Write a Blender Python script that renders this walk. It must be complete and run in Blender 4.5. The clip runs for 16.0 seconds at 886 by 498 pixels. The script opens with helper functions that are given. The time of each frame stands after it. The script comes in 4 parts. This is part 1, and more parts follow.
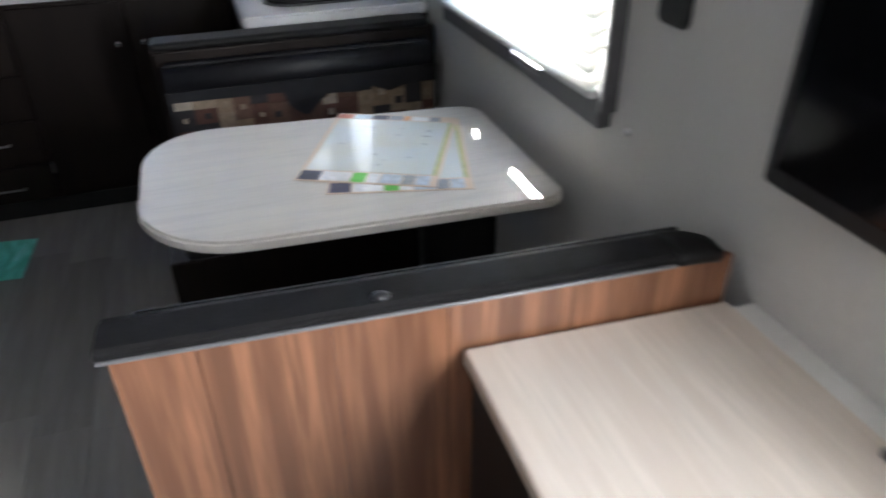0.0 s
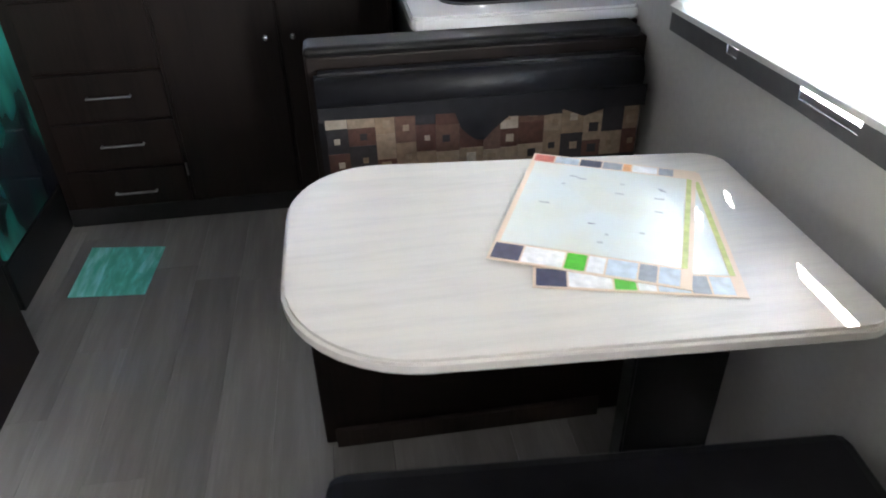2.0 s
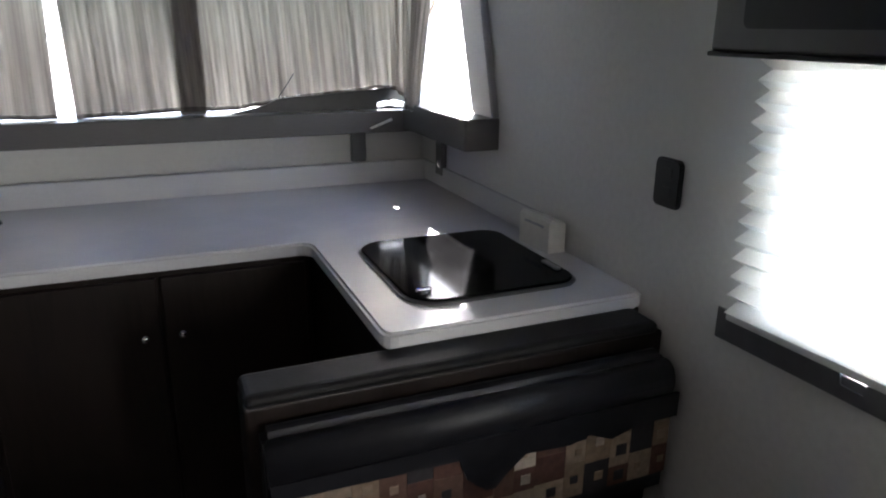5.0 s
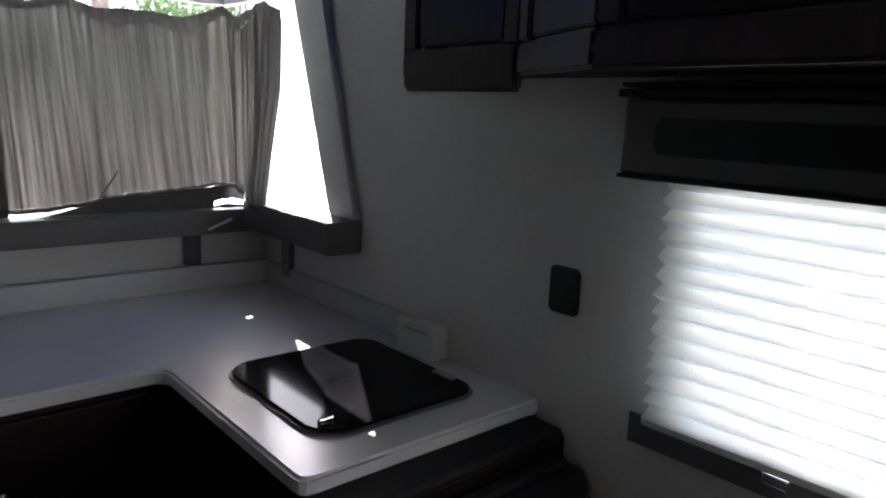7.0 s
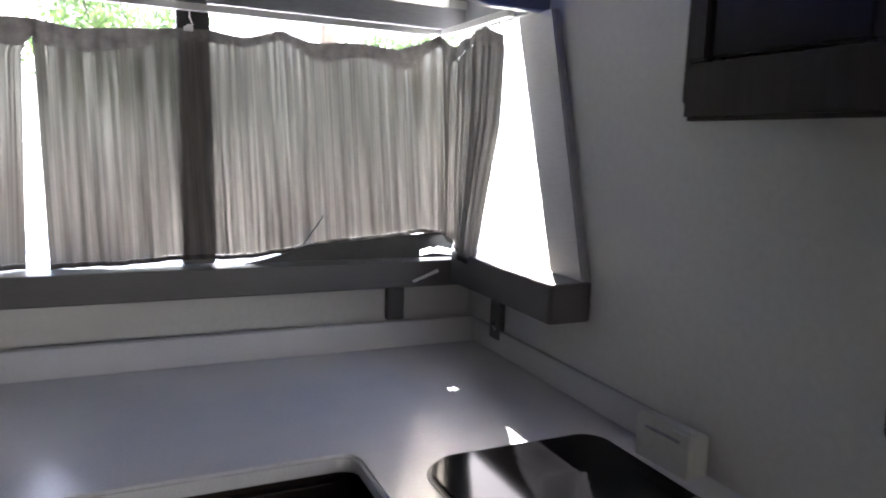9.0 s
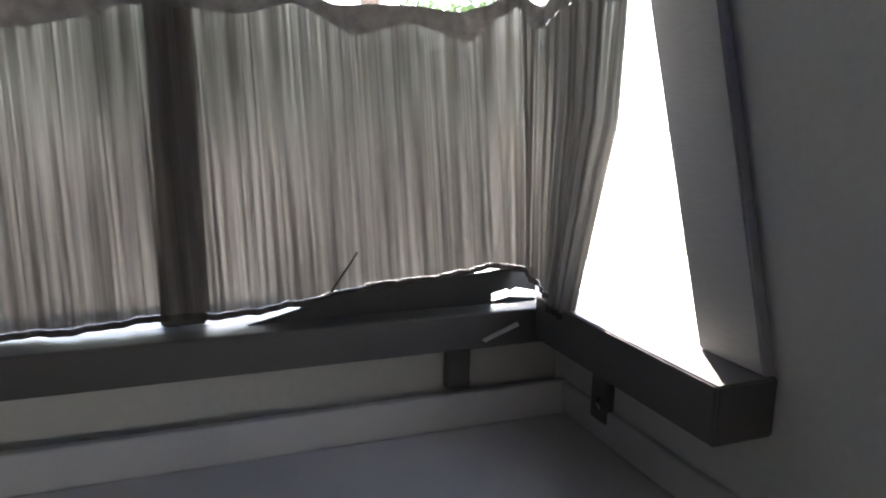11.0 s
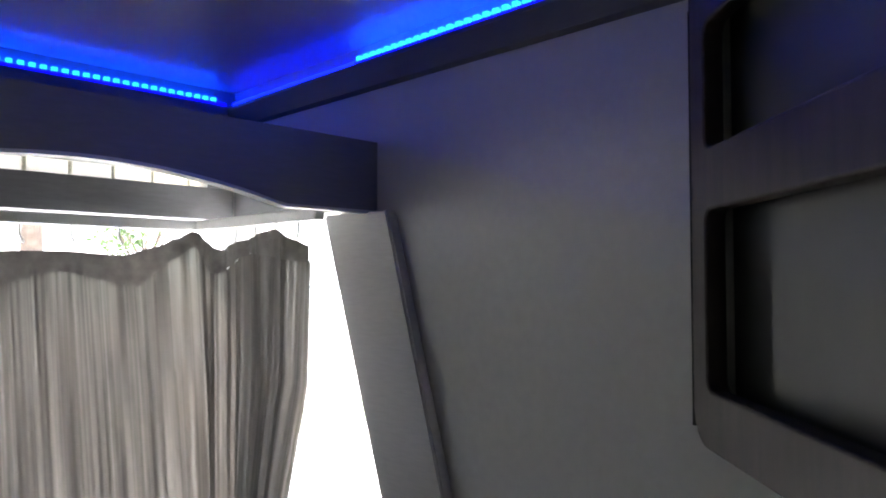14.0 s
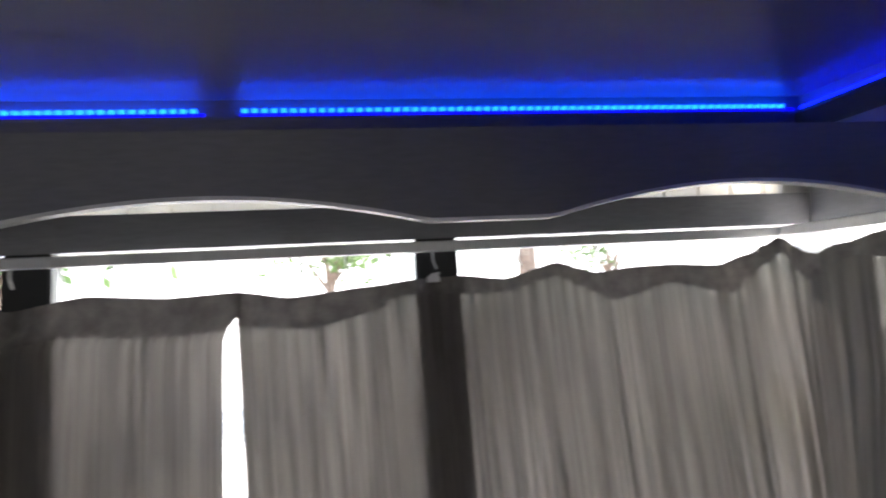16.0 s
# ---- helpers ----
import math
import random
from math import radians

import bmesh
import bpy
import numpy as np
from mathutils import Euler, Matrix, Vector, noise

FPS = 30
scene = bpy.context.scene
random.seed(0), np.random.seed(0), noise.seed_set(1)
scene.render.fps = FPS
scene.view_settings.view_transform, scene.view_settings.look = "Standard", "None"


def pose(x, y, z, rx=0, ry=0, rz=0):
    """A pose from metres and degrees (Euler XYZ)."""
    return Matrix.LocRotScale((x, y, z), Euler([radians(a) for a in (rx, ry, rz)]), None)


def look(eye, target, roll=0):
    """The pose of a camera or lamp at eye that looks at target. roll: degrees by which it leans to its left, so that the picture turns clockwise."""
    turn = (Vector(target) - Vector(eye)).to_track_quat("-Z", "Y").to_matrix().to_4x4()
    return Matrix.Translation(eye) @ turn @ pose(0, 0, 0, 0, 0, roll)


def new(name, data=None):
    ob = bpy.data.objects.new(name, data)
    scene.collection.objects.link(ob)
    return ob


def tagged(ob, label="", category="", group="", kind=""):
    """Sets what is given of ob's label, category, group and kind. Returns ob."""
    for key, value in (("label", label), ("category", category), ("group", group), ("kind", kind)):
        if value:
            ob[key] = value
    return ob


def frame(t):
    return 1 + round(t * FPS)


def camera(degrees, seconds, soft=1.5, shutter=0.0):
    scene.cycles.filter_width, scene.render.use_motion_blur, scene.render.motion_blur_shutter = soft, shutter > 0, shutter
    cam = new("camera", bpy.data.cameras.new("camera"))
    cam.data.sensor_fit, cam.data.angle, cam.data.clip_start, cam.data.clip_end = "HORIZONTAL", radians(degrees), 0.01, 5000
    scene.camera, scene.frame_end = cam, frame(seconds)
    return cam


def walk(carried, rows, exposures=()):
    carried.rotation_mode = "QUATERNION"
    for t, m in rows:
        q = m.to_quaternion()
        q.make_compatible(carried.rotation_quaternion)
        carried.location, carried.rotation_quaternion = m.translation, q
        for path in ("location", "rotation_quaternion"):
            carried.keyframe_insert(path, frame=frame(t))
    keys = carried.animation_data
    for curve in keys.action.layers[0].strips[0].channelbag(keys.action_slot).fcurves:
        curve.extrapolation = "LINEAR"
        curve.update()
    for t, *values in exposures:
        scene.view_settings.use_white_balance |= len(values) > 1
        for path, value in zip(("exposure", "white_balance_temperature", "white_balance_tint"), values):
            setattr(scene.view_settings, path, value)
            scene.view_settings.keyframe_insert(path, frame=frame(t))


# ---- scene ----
cam = camera(64.8, 16.0, soft=1.9, shutter=0.5)
PATH = [
    (0, (-0.730, -2.330, 1.463), (-0.203, -0.728, 0.388), -0.7),
    (0.3, (-0.739, -2.222, 1.446), (-0.409, -0.573, 0.364), -2.3),
    (0.6, (-0.722, -2.111, 1.439), (-0.486, -0.437, 0.369), -2.8),
    (1, (-0.725, -2.001, 1.413), (-0.596, -0.341, 0.305), -2.4),
    (1.5, (-0.755, -1.895, 1.403), (-0.601, -0.235, 0.298), -1.2),
    (2, (-0.799, -1.817, 1.402), (-0.579, -0.167, 0.293), -1.5),
    (2.5, (-0.787, -1.687, 1.416), (-0.618, 0.032, 0.408), -3.2),
    (3, (-0.798, -1.538, 1.421), (-0.656, 0.207, 0.455), -2.1),
    (3.5, (-0.882, -1.424, 1.409), (-0.579, 0.36, 0.557), -0.8),
    (4, (-0.997, -1.338, 1.447), (-0.499, 0.446, 0.694), -2.0),
    (4.5, (-1.034, -1.274, 1.464), (-0.38, 0.497, 0.802), -0.3),
    (5, (-1.007, -1.179, 1.471), (-0.259, 0.573, 0.863), 0.6),
    (7.5, (-1.194, -0.903, 1.531), (0.137, 0.551, 1.192), 2.2),
    (8, (-1.133, -0.818, 1.527), (-0.02, 0.813, 1.207), 1.5),
    (8.5, (-1.085, -0.744, 1.52), (-0.178, 1.017, 1.245), 2.4),
    (11, (-0.85, -0.016, 1.589), (-0.14, 1.815, 1.211), 1.0),
    (11.5, (-0.851, 0.033, 1.628), (0.007, 1.813, 1.322), 1.0),
    (12, (-0.848, 0.04, 1.675), (0.059, 1.807, 1.446), 0.4),
    (12.5, (-0.849, 0.039, 1.682), (0.072, 1.808, 1.532), 0.4),
    (13, (-0.804, 0.046, 1.724), (0.25, 1.746, 1.677), 0.5),
    (13.5, (-0.799, 0.06, 1.754), (0.399, 1.661, 1.788), 0.3),
    (14, (-0.777, 0.072, 1.769), (0.645, 1.477, 1.843), 0.0),
    (14.5, (-0.826, 0.095, 1.786), (0.536, 1.559, 1.824), -1.0),
    (15, (-0.889, 0.105, 1.785), (0.142, 1.816, 1.888), -1.9),
    (15.5, (-1.008, 0.097, 1.791), (-0.365, 1.987, 1.915), -3.3),
    (16, (-1.061, 0.106, 1.787), (-0.731, 2.075, 1.9), -3.0),
]
EXPOSURES = [(0, 4.4, 6100, 10), (0.6, 4.7, 6200, 10), (1.5, 5.25, 6300, 10), (2, 5.2, 6300, 10), (2.5, 4.75, 6400, 10), (3.5, 4.85, 6500, 11), (4.5, 4.5, 6500, 11), (5, 4.1, 6500, 12), (7.5, 3.1, 6400, 14),
             (8, 3.8, 6450, 15), (8.5, 4.0, 6500, 15), (11, 3.3, 6700, 12), (11.5, 2.9, 6700, 12), (12, 2.55, 6700, 12), (12.7, 2.5, 6700, 12), (13.5, 3.2, 6700, 12), (14.5, 3.8, 6700, 13), (15, 3.45, 6700, 14), (15.3, 3.05, 6700, 14), (16, 3.0, 6700, 14)]
walk(cam, [(t, look(eye, target, roll)) for t, eye, target, roll in PATH], EXPOSURES)


# ---------------- world, sun, exposure ----------------
SUN_TO = Vector((0.37, 0.93, 0.78)).normalized()
SUN_EL = math.asin(SUN_TO.z)
SUN_AZ = math.atan2(SUN_TO.x, SUN_TO.y)
world = bpy.data.worlds.new("sky")
scene.world = world
world.use_nodes = True
wn = world.node_tree
sky = wn.nodes.new("ShaderNodeTexSky")
sky.sky_type = "NISHITA"
sky.sun_disc = False
sky.sun_elevation, sky.sun_rotation = SUN_EL, SUN_AZ
wn.nodes["Background"].inputs[1].default_value = 0.15
wn.links.new(sky.outputs[0], wn.nodes["Background"].inputs[0])
sun_data = bpy.data.lights.new("sun", "SUN")
sun_data.energy, sun_data.angle, sun_data.color = 5.0, radians(0.5), (1.0, 0.95, 0.88)
sun = new("sun", sun_data)
sun.rotation_euler = (-SUN_TO).to_track_quat("-Z", "Y").to_euler()

# fill lamp added at an unseen, assumed rear side window
ld = bpy.data.lights.new("rear_fill", "AREA")
ld.shape, ld.size, ld.size_y, ld.energy, ld.color = "RECTANGLE", .7, .55, 4.6, (1.0, 0.99, 0.975)
lo = new("rear_fill", ld)
lo.location, lo.rotation_euler = (-.012, -2.90, 1.35), (0, radians(90), 0)

# ---------------- materials ----------------


def material(name, color, rough=0.5, metal=0.0, vary=0.12, scale=8.0, bump=0.0, bump_scale=120.0, stretch=(1, 1, 1),
             spec=0.5, coat=0.0, second=None, second_scale=2.0, coat_rough=0.03, translucent=0.0, emit=None, emit_strength=0.0):
    """A surface with two scales of colour variation and fine relief."""
    m = bpy.data.materials.new(name)
    m.use_nodes = True
    n, l = m.node_tree.nodes, m.node_tree.links
    b = n["Principled BSDF"]
    b.inputs["Roughness"].default_value = rough
    b.inputs["Metallic"].default_value = metal
    b.inputs["Specular IOR Level"].default_value = spec
    b.inputs["Coat Weight"].default_value = coat
    b.inputs["Coat Roughness"].default_value = coat_rough
    tc = n.new("ShaderNodeTexCoord")
    mp = n.new("ShaderNodeMapping")
    mp.inputs["Scale"].default_value = stretch
    l.new(tc.outputs["Object"], mp.inputs[0])
    fine = n.new("ShaderNodeTexNoise")
    fine.inputs["Scale"].default_value, fine.inputs["Detail"].default_value = scale, 6
    l.new(mp.outputs[0], fine.inputs["Vector"])
    ramp = n.new("ShaderNodeValToRGB")
    lo = [max(0, c * (1 - vary)) for c in color]
    hi = [min(1, c * (1 + vary)) for c in color]
    ramp.color_ramp.elements[0].position, ramp.color_ramp.elements[1].position = 0.3, 0.7
    ramp.color_ramp.elements[0].color, ramp.color_ramp.elements[1].color = (*lo, 1), (*hi, 1)
    l.new(fine.outputs["Fac"], ramp.inputs[0])
    out = ramp.outputs[0]
    if second:
        big = n.new("ShaderNodeTexNoise")
        big.inputs["Scale"].default_value, big.inputs["Detail"].default_value = second_scale, 3
        l.new(mp.outputs[0], big.inputs["Vector"])
        r2 = n.new("ShaderNodeValToRGB")
        r2.color_ramp.elements[0].position, r2.color_ramp.elements[1].position = 0.42, 0.62
        l.new(big.outputs["Fac"], r2.inputs[0])
        mix = n.new("ShaderNodeMixRGB")
        mix.inputs[2].default_value = (*second, 1)
        l.new(r2.outputs[0], mix.inputs[0])
        l.new(out, mix.inputs[1])
        out = mix.outputs[0]
    l.new(out, b.inputs["Base Color"])
    if bump:
        bn = n.new("ShaderNodeTexNoise")
        bn.inputs["Scale"].default_value, bn.inputs["Detail"].default_value = bump_scale, 4
        l.new(mp.outputs[0], bn.inputs["Vector"])
        bp = n.new("ShaderNodeBump")
        bp.inputs["Strength"].default_value, bp.inputs["Distance"].default_value = bump, 0.002
        l.new(bn.outputs["Fac"], bp.inputs["Height"])
        l.new(bp.outputs[0], b.inputs["Normal"])
    if emit:
        b.inputs["Emission Color"].default_value = (*emit, 1)
        b.inputs["Emission Strength"].default_value = emit_strength
    if translucent:
        tr = n.new("ShaderNodeBsdfTranslucent")
        l.new(out, tr.inputs[0])
        mx = n.new("ShaderNodeMixShader")
        mx.inputs[0].default_value = translucent
        l.new(b.outputs[0], mx.inputs[1])
        l.new(tr.outputs[0], mx.inputs[2])
        l.new(mx.outputs[0], n["Material Output"].inputs[0])
    return m


def glass(name, color=(1, 1, 1), gloss=0.03):
    m = bpy.data.materials.new(name)
    m.use_nodes = True
    n, l = m.node_tree.nodes, m.node_tree.links
    n.remove(n["Principled BSDF"])
    t, g, x = n.new("ShaderNodeBsdfTransparent"), n.new("ShaderNodeBsdfGlossy"), n.new("ShaderNodeMixShader")
    t.inputs[0].default_value = (*color, 1)
    g.inputs["Roughness"].default_value = 0.02
    x.inputs[0].default_value = gloss
    l.new(t.outputs[0], x.inputs[1])
    l.new(g.outputs[0], x.inputs[2])
    l.new(x.outputs[0], n["Material Output"].inputs[0])
    return m


M_WALL = material("wall_vinyl", (0.62, 0.615, 0.59), 0.55, vary=0.04, scale=60, bump=0.08, bump_scale=400, second=(0.58, 0.575, 0.555), second_scale=1.5)
M_CEIL = material("ceiling_panel", (0.46, 0.44, 0.42), 0.42, vary=0.03, scale=40, coat=0.12, coat_rough=0.10)
M_TRIM = material("grey_trim_laminate", (0.10, 0.095, 0.092), 0.45, vary=0.06, scale=30, bump=0.05, stretch=(1, 1, 8))
M_CASING = material("grey_casing_laminate", (0.40, 0.40, 0.40), 0.45, vary=0.05, scale=30, bump=0.05, stretch=(1, 1, 8))
M_DARKTRIM = material("dark_grey_trim", (0.10, 0.10, 0.105), 0.4, vary=0.1, scale=30)
M_ESPRESSO = material("espresso_laminate", (0.010, 0.0065, 0.0055), 0.45, vary=0.35, scale=14, stretch=(6, 6, 0.6), bump=0.06, spec=0.2, second=(0.013, 0.0085, 0.007))
M_UPPER = material("brown_frame_laminate", (0.026, 0.018, 0.0155), 0.5, spec=0.3, vary=0.3, scale=14, stretch=(6, 6, 0.6), bump=0.06)
M_PANEL = material("dark_grey_panel", (0.10, 0.10, 0.098), 0.35, vary=0.1, scale=20)
M_FASCIA = material("grey_fascia_laminate", (0.21, 0.213, 0.225), 0.4, vary=0.08, scale=30, bump=0.04, stretch=(1, 1, 6))
M_DUSKY = material("dark_olive_panel", (0.05, 0.05, 0.046), 0.45, vary=0.1, scale=20)
M_CABBACK = material("near_black_panel", (0.022, 0.022, 0.022), 0.4, vary=0.1, scale=20)
M_COUNTER = material("pale_worktop", (0.56, 0.565, 0.575), 0.26, vary=0.05, scale=160, second=(0.60, 0.60, 0.60), second_scale=5)
M_EDGE = material("worktop_edge", (0.60, 0.60, 0.56), 0.35, vary=0.05, scale=60)
M_TABLE = material("pale_wood_laminate", (0.57, 0.545, 0.505), 0.36, vary=0.065, scale=7, stretch=(1.2, 14, 1), second=(0.60, 0.57, 0.52), second_scale=3, bump=0.03)
M_DESK = material("cream_wood_laminate", (0.60, 0.535, 0.465), 0.38, vary=0.07, scale=7, stretch=(14, 1.2, 1), second=(0.56, 0.49, 0.42), second_scale=3, bump=0.03)
M_WOOD = material("walnut_laminate", (0.195, 0.090, 0.049), 0.24, vary=0.38, scale=11, stretch=(9, 9, 0.5), second=(0.115, 0.053, 0.030), second_scale=2.2, bump=0.05)
M_VINYL = material("black_vinyl", (0.011, 0.011, 0.014), 0.42, spec=0.35, vary=0.2, scale=30, bump=0.25, bump_scale=300)
M_VINYL2 = material("brown_black_vinyl", (0.0105, 0.010, 0.0105), 0.5, spec=0.14, vary=0.2, scale=30, bump=0.25, bump_scale=300)
M_STEEL = material("brushed_steel", (0.33, 0.33, 0.33), 0.5, 1.0, vary=0.05, scale=80)
M_CHROME = material("chrome", (0.8, 0.8, 0.8), 0.08, 1.0, vary=0.02)
M_ALU = material("white_aluminium", (0.70, 0.70, 0.69), 0.35, 0.3, vary=0.05, scale=60)
M_BLACKGLASS = material("black_glass", (0.006, 0.006, 0.007), 0.09, vary=0.1, spec=0.05, bump=0.02, bump_scale=9)
M_BLACK = material("black_plastic", (0.013, 0.013, 0.014), 0.4, vary=0.2, scale=50)
M_SCREEN = material("black_screen", (0.004, 0.004, 0.005), 0.12, vary=0.1)
M_SHADE = material("white_pleated_fabric", (0.80, 0.80, 0.77), 0.8, vary=0.04, scale=200, translucent=0.26)
M_CURTAIN = material("taupe_curtain", (0.132, 0.117, 0.101), 0.9, vary=0.22, scale=22, stretch=(7, 7, 0.10), second=(0.10, 0.088, 0.079), second_scale=3.0, bump=0.3, bump_scale=500, translucent=0.05)
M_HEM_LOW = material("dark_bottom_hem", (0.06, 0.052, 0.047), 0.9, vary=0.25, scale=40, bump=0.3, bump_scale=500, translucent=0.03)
M_HEM = material("taupe_hem", (0.135, 0.122, 0.112), 0.9, vary=0.25, scale=40, bump=0.3, bump_scale=500, translucent=0.10)


def sheer(m, low, high, tint):
    """Lets a little light straight through the open weave, in uneven vertical threads with blotches that imitate the
    outdoors behind.
    """
    n, l = m.node_tree.nodes, m.node_tree.links
    out = n["Material Output"].inputs[0]
    src = out.links[0].from_socket
    tr, mx = n.new("ShaderNodeBsdfRefraction"), n.new("ShaderNodeMixShader")
    tr.inputs[0].default_value = (*tint, 1)
    tr.inputs["Roughness"].default_value, tr.inputs["IOR"].default_value = 0.5, 1.2
    tc = n.new("ShaderNodeTexCoord")
    total = None
    # last row paints broad blotches for the bright and dark outdoors behind
    for scale, squash, a, z in ((210, .006, .34, .68), (60, .012, .25, .75), (5, .45, .3, .7)):
        mp, ns, rg = n.new("ShaderNodeMapping"), n.new("ShaderNodeTexNoise"), n.new("ShaderNodeMapRange")
        mp.inputs["Scale"].default_value = (1, 1, squash)
        ns.inputs["Scale"].default_value, ns.inputs["Detail"].default_value = scale, 1.5
        rg.inputs[1].default_value, rg.inputs[2].default_value = a, z
        rg.inputs[3].default_value, rg.inputs[4].default_value = (low / high, 1.0) if total is None else (.62, 1.25)
        l.new(tc.outputs["Object"], mp.inputs[0])
        l.new(mp.outputs[0], ns.inputs["Vector"])
        l.new(ns.outputs["Fac"], rg.inputs[0])
        if total is None:
            total = rg.outputs[0]
        else:
            mul = n.new("ShaderNodeMath")
            mul.operation = "MULTIPLY"
            l.new(total, mul.inputs[0])
            l.new(rg.outputs[0], mul.inputs[1])
            total = mul.outputs[0]
    size = n.new("ShaderNodeMath")
    size.operation = "MULTIPLY"
    size.inputs[1].default_value = high
    l.new(total, size.inputs[0])
    l.new(size.outputs[0], mx.inputs[0])
    l.new(src, mx.inputs[1])
    l.new(tr.outputs[0], mx.inputs[2])
    l.new(mx.outputs[0], out)


sheer(M_CURTAIN, .003, .054, (.96, .92, .86))
for node in M_CURTAIN.node_tree.nodes:
    if node.type == "MAPPING":
        sx, sy, sz = node.inputs["Scale"].default_value
        node.inputs["Scale"].default_value = (sx, sz, 1)
        coord = node.inputs[0].links[0].from_node
        M_CURTAIN.node_tree.links.new(coord.outputs["UV"], node.inputs[0])
M_FROST = material("frosted_white", (0.82, 0.80, 0.74), 0.7, vary=0.06, scale=12, translucent=0.5)
M_GLASS = glass("window_glass")
M_TEAL_DOOR = material("dark_door_teal_mottled", (0.012, 0.016, 0.022), 0.22, vary=0.3, scale=20, stretch=(1, 1, 0.5), second=(0.045, 0.40, 0.32), second_scale=3.2, coat=0.5)
# two tones of the teal light painted on the floor
M_TEAL_LIGHT = material("teal_floor_light_bright", (0.36, 0.97, 0.84), 0.3, vary=0.2, scale=9, stretch=(5, 1, 1), second=(0.10, 0.66, 0.52), second_scale=6)
M_TEAL_LIGHT_BASE = material("teal_floor_light_base", (0.19, 0.86, 0.68), 0.35, vary=0.35, scale=14, stretch=(3, 1, 1), second=(0.11, 0.60, 0.48), second_scale=9)
M_PAPER = material("map_paper", (0.68, 0.705, 0.65), 0.4, coat=1.0, coat_rough=0.09, vary=0.04, scale=14, second=(0.66, 0.72, 0.72), second_scale=9)
M_PAPER_EDGE = material("paper_margin", (0.70, 0.56, 0.43), 0.4, vary=0.05)
PRINT = {}
for key, c in (("red", (0.50, 0.13, 0.09)), ("blue", (0.50, 0.57, 0.64)), ("navy", (0.06, 0.06, 0.10)), ("green", (0.10, 0.48, 0.04)),
               ("white", (0.78, 0.78, 0.78)), ("orange", (0.75, 0.38, 0.16)), ("olive", (0.45, 0.50, 0.16)), ("grey", (0.30, 0.32, 0.36))):
    PRINT[key] = material("print_" + key, c, 0.35, vary=0.18, scale=60)
CLOTH = [material("cloth_" + k, c, 0.85, vary=0.18, scale=80, bump=0.2, bump_scale=500) for k, c in
         (("tan", (0.205, 0.145, 0.098)), ("brown", (0.082, 0.036, 0.026)), ("black", (0.024, 0.022, 0.025)), ("sand", (0.235, 0.178, 0.128)),
          ("cocoa", (0.105, 0.056, 0.040)), ("cream", (0.33, 0.28, 0.225)))]
M_LED = material("led_tape", (0.0, 0.02, 0.3), 0.5, emit=(0.0, 0.0, 1.0), emit_strength=0.35)
M_LED_DIM = material("led_tape_dim", (0.0, 0.02, 0.3), 0.5, emit=(0.0, 0.005, 1.0), emit_strength=0.8)
M_BEAD = material("led_bead", (0.1, 0.4, 1.0), 0.5, emit=(0.0, 0.06, 1.0), emit_strength=1.7)
M_GROUND = material("gravel_ground", (0.50, 0.485, 0.455), 0.9, vary=0.2, scale=6, bump=0.4, second=(0.43, 0.42, 0.39), second_scale=0.3)
# backdrop emits by itself so the distance looks as bright as daylit haze
M_BACKDROP_GLOW = material("glowing_backdrop", (0.50, 0.52, 0.48), 1.0, vary=0.12, scale=.05, emit=(0.96, 1.0, 0.94), emit_strength=0.55)
M_GRASS = material("grass", (0.14, 0.18, 0.09), 0.9, vary=0.3, scale=20)
M_LEAF = material("leaves", (0.10, 0.16, 0.05), 0.7, vary=0.4, scale=3, translucent=0.3)
M_BARK = material("bark", (0.14, 0.10, 0.075), 0.9, vary=0.3, scale=10, bump=0.5, bump_scale=30)


def plank_material():
    m = material("grey_vinyl_plank", (0.27, 0.262, 0.25), 0.36, vary=0.10, scale=9, stretch=(9, 0.9, 1), bump=0.04, second=(0.225, 0.218, 0.207), second_scale=2.5)
    n, l = m.node_tree.nodes, m.node_tree.links
    b = n["Principled BSDF"]
    src = b.inputs["Base Color"].links[0].from_socket
    info = n.new("ShaderNodeObjectInfo")
    rng = n.new("ShaderNodeMapRange")
    rng.inputs[3].default_value, rng.inputs[4].default_value = 0.85, 1.15
    hsv = n.new("ShaderNodeHueSaturation")
    l.new(info.outputs["Random"], rng.inputs[0])
    l.new(rng.outputs[0], hsv.inputs["Value"])
    l.new(src, hsv.inputs["Color"])
    l.new(hsv.outputs[0], b.inputs["Base Color"])
    return m


M_PLANK = plank_material()
n, l = M_WOOD.node_tree.nodes, M_WOOD.node_tree.links
info, rng, hsv = n.new("ShaderNodeObjectInfo"), n.new("ShaderNodeMapRange"), n.new("ShaderNodeHueSaturation")
rng.inputs[3].default_value, rng.inputs[4].default_value = 0.85, 1.15
src = n["Principled BSDF"].inputs["Base Color"].links[0].from_socket
l.new(info.outputs["Random"], rng.inputs[0])
l.new(rng.outputs[0], hsv.inputs["Value"])
l.new(src, hsv.inputs["Color"])
l.new(hsv.outputs[0], n["Principled BSDF"].inputs["Base Color"])

# ---------------- building helpers ----------------


def mesh_from(name, bm, mats, smooth=False):
    me = bpy.data.meshes.new(name)
    bmesh.ops.recalc_face_normals(bm, faces=bm.faces)
    bm.to_mesh(me)
    bm.free()
    for m in (mats if isinstance(mats, (list, tuple)) else [mats]):
        me.materials.append(m)
    if smooth:
        for p in me.polygons:
            p.use_smooth = True
    return me


def part(name, bm, mats, parent=None, label="", smooth=False):
    ob = new(name, mesh_from(name, bm, mats, smooth))
    if parent:
        ob.parent = parent
    if label:
        ob["label"] = label
    return ob


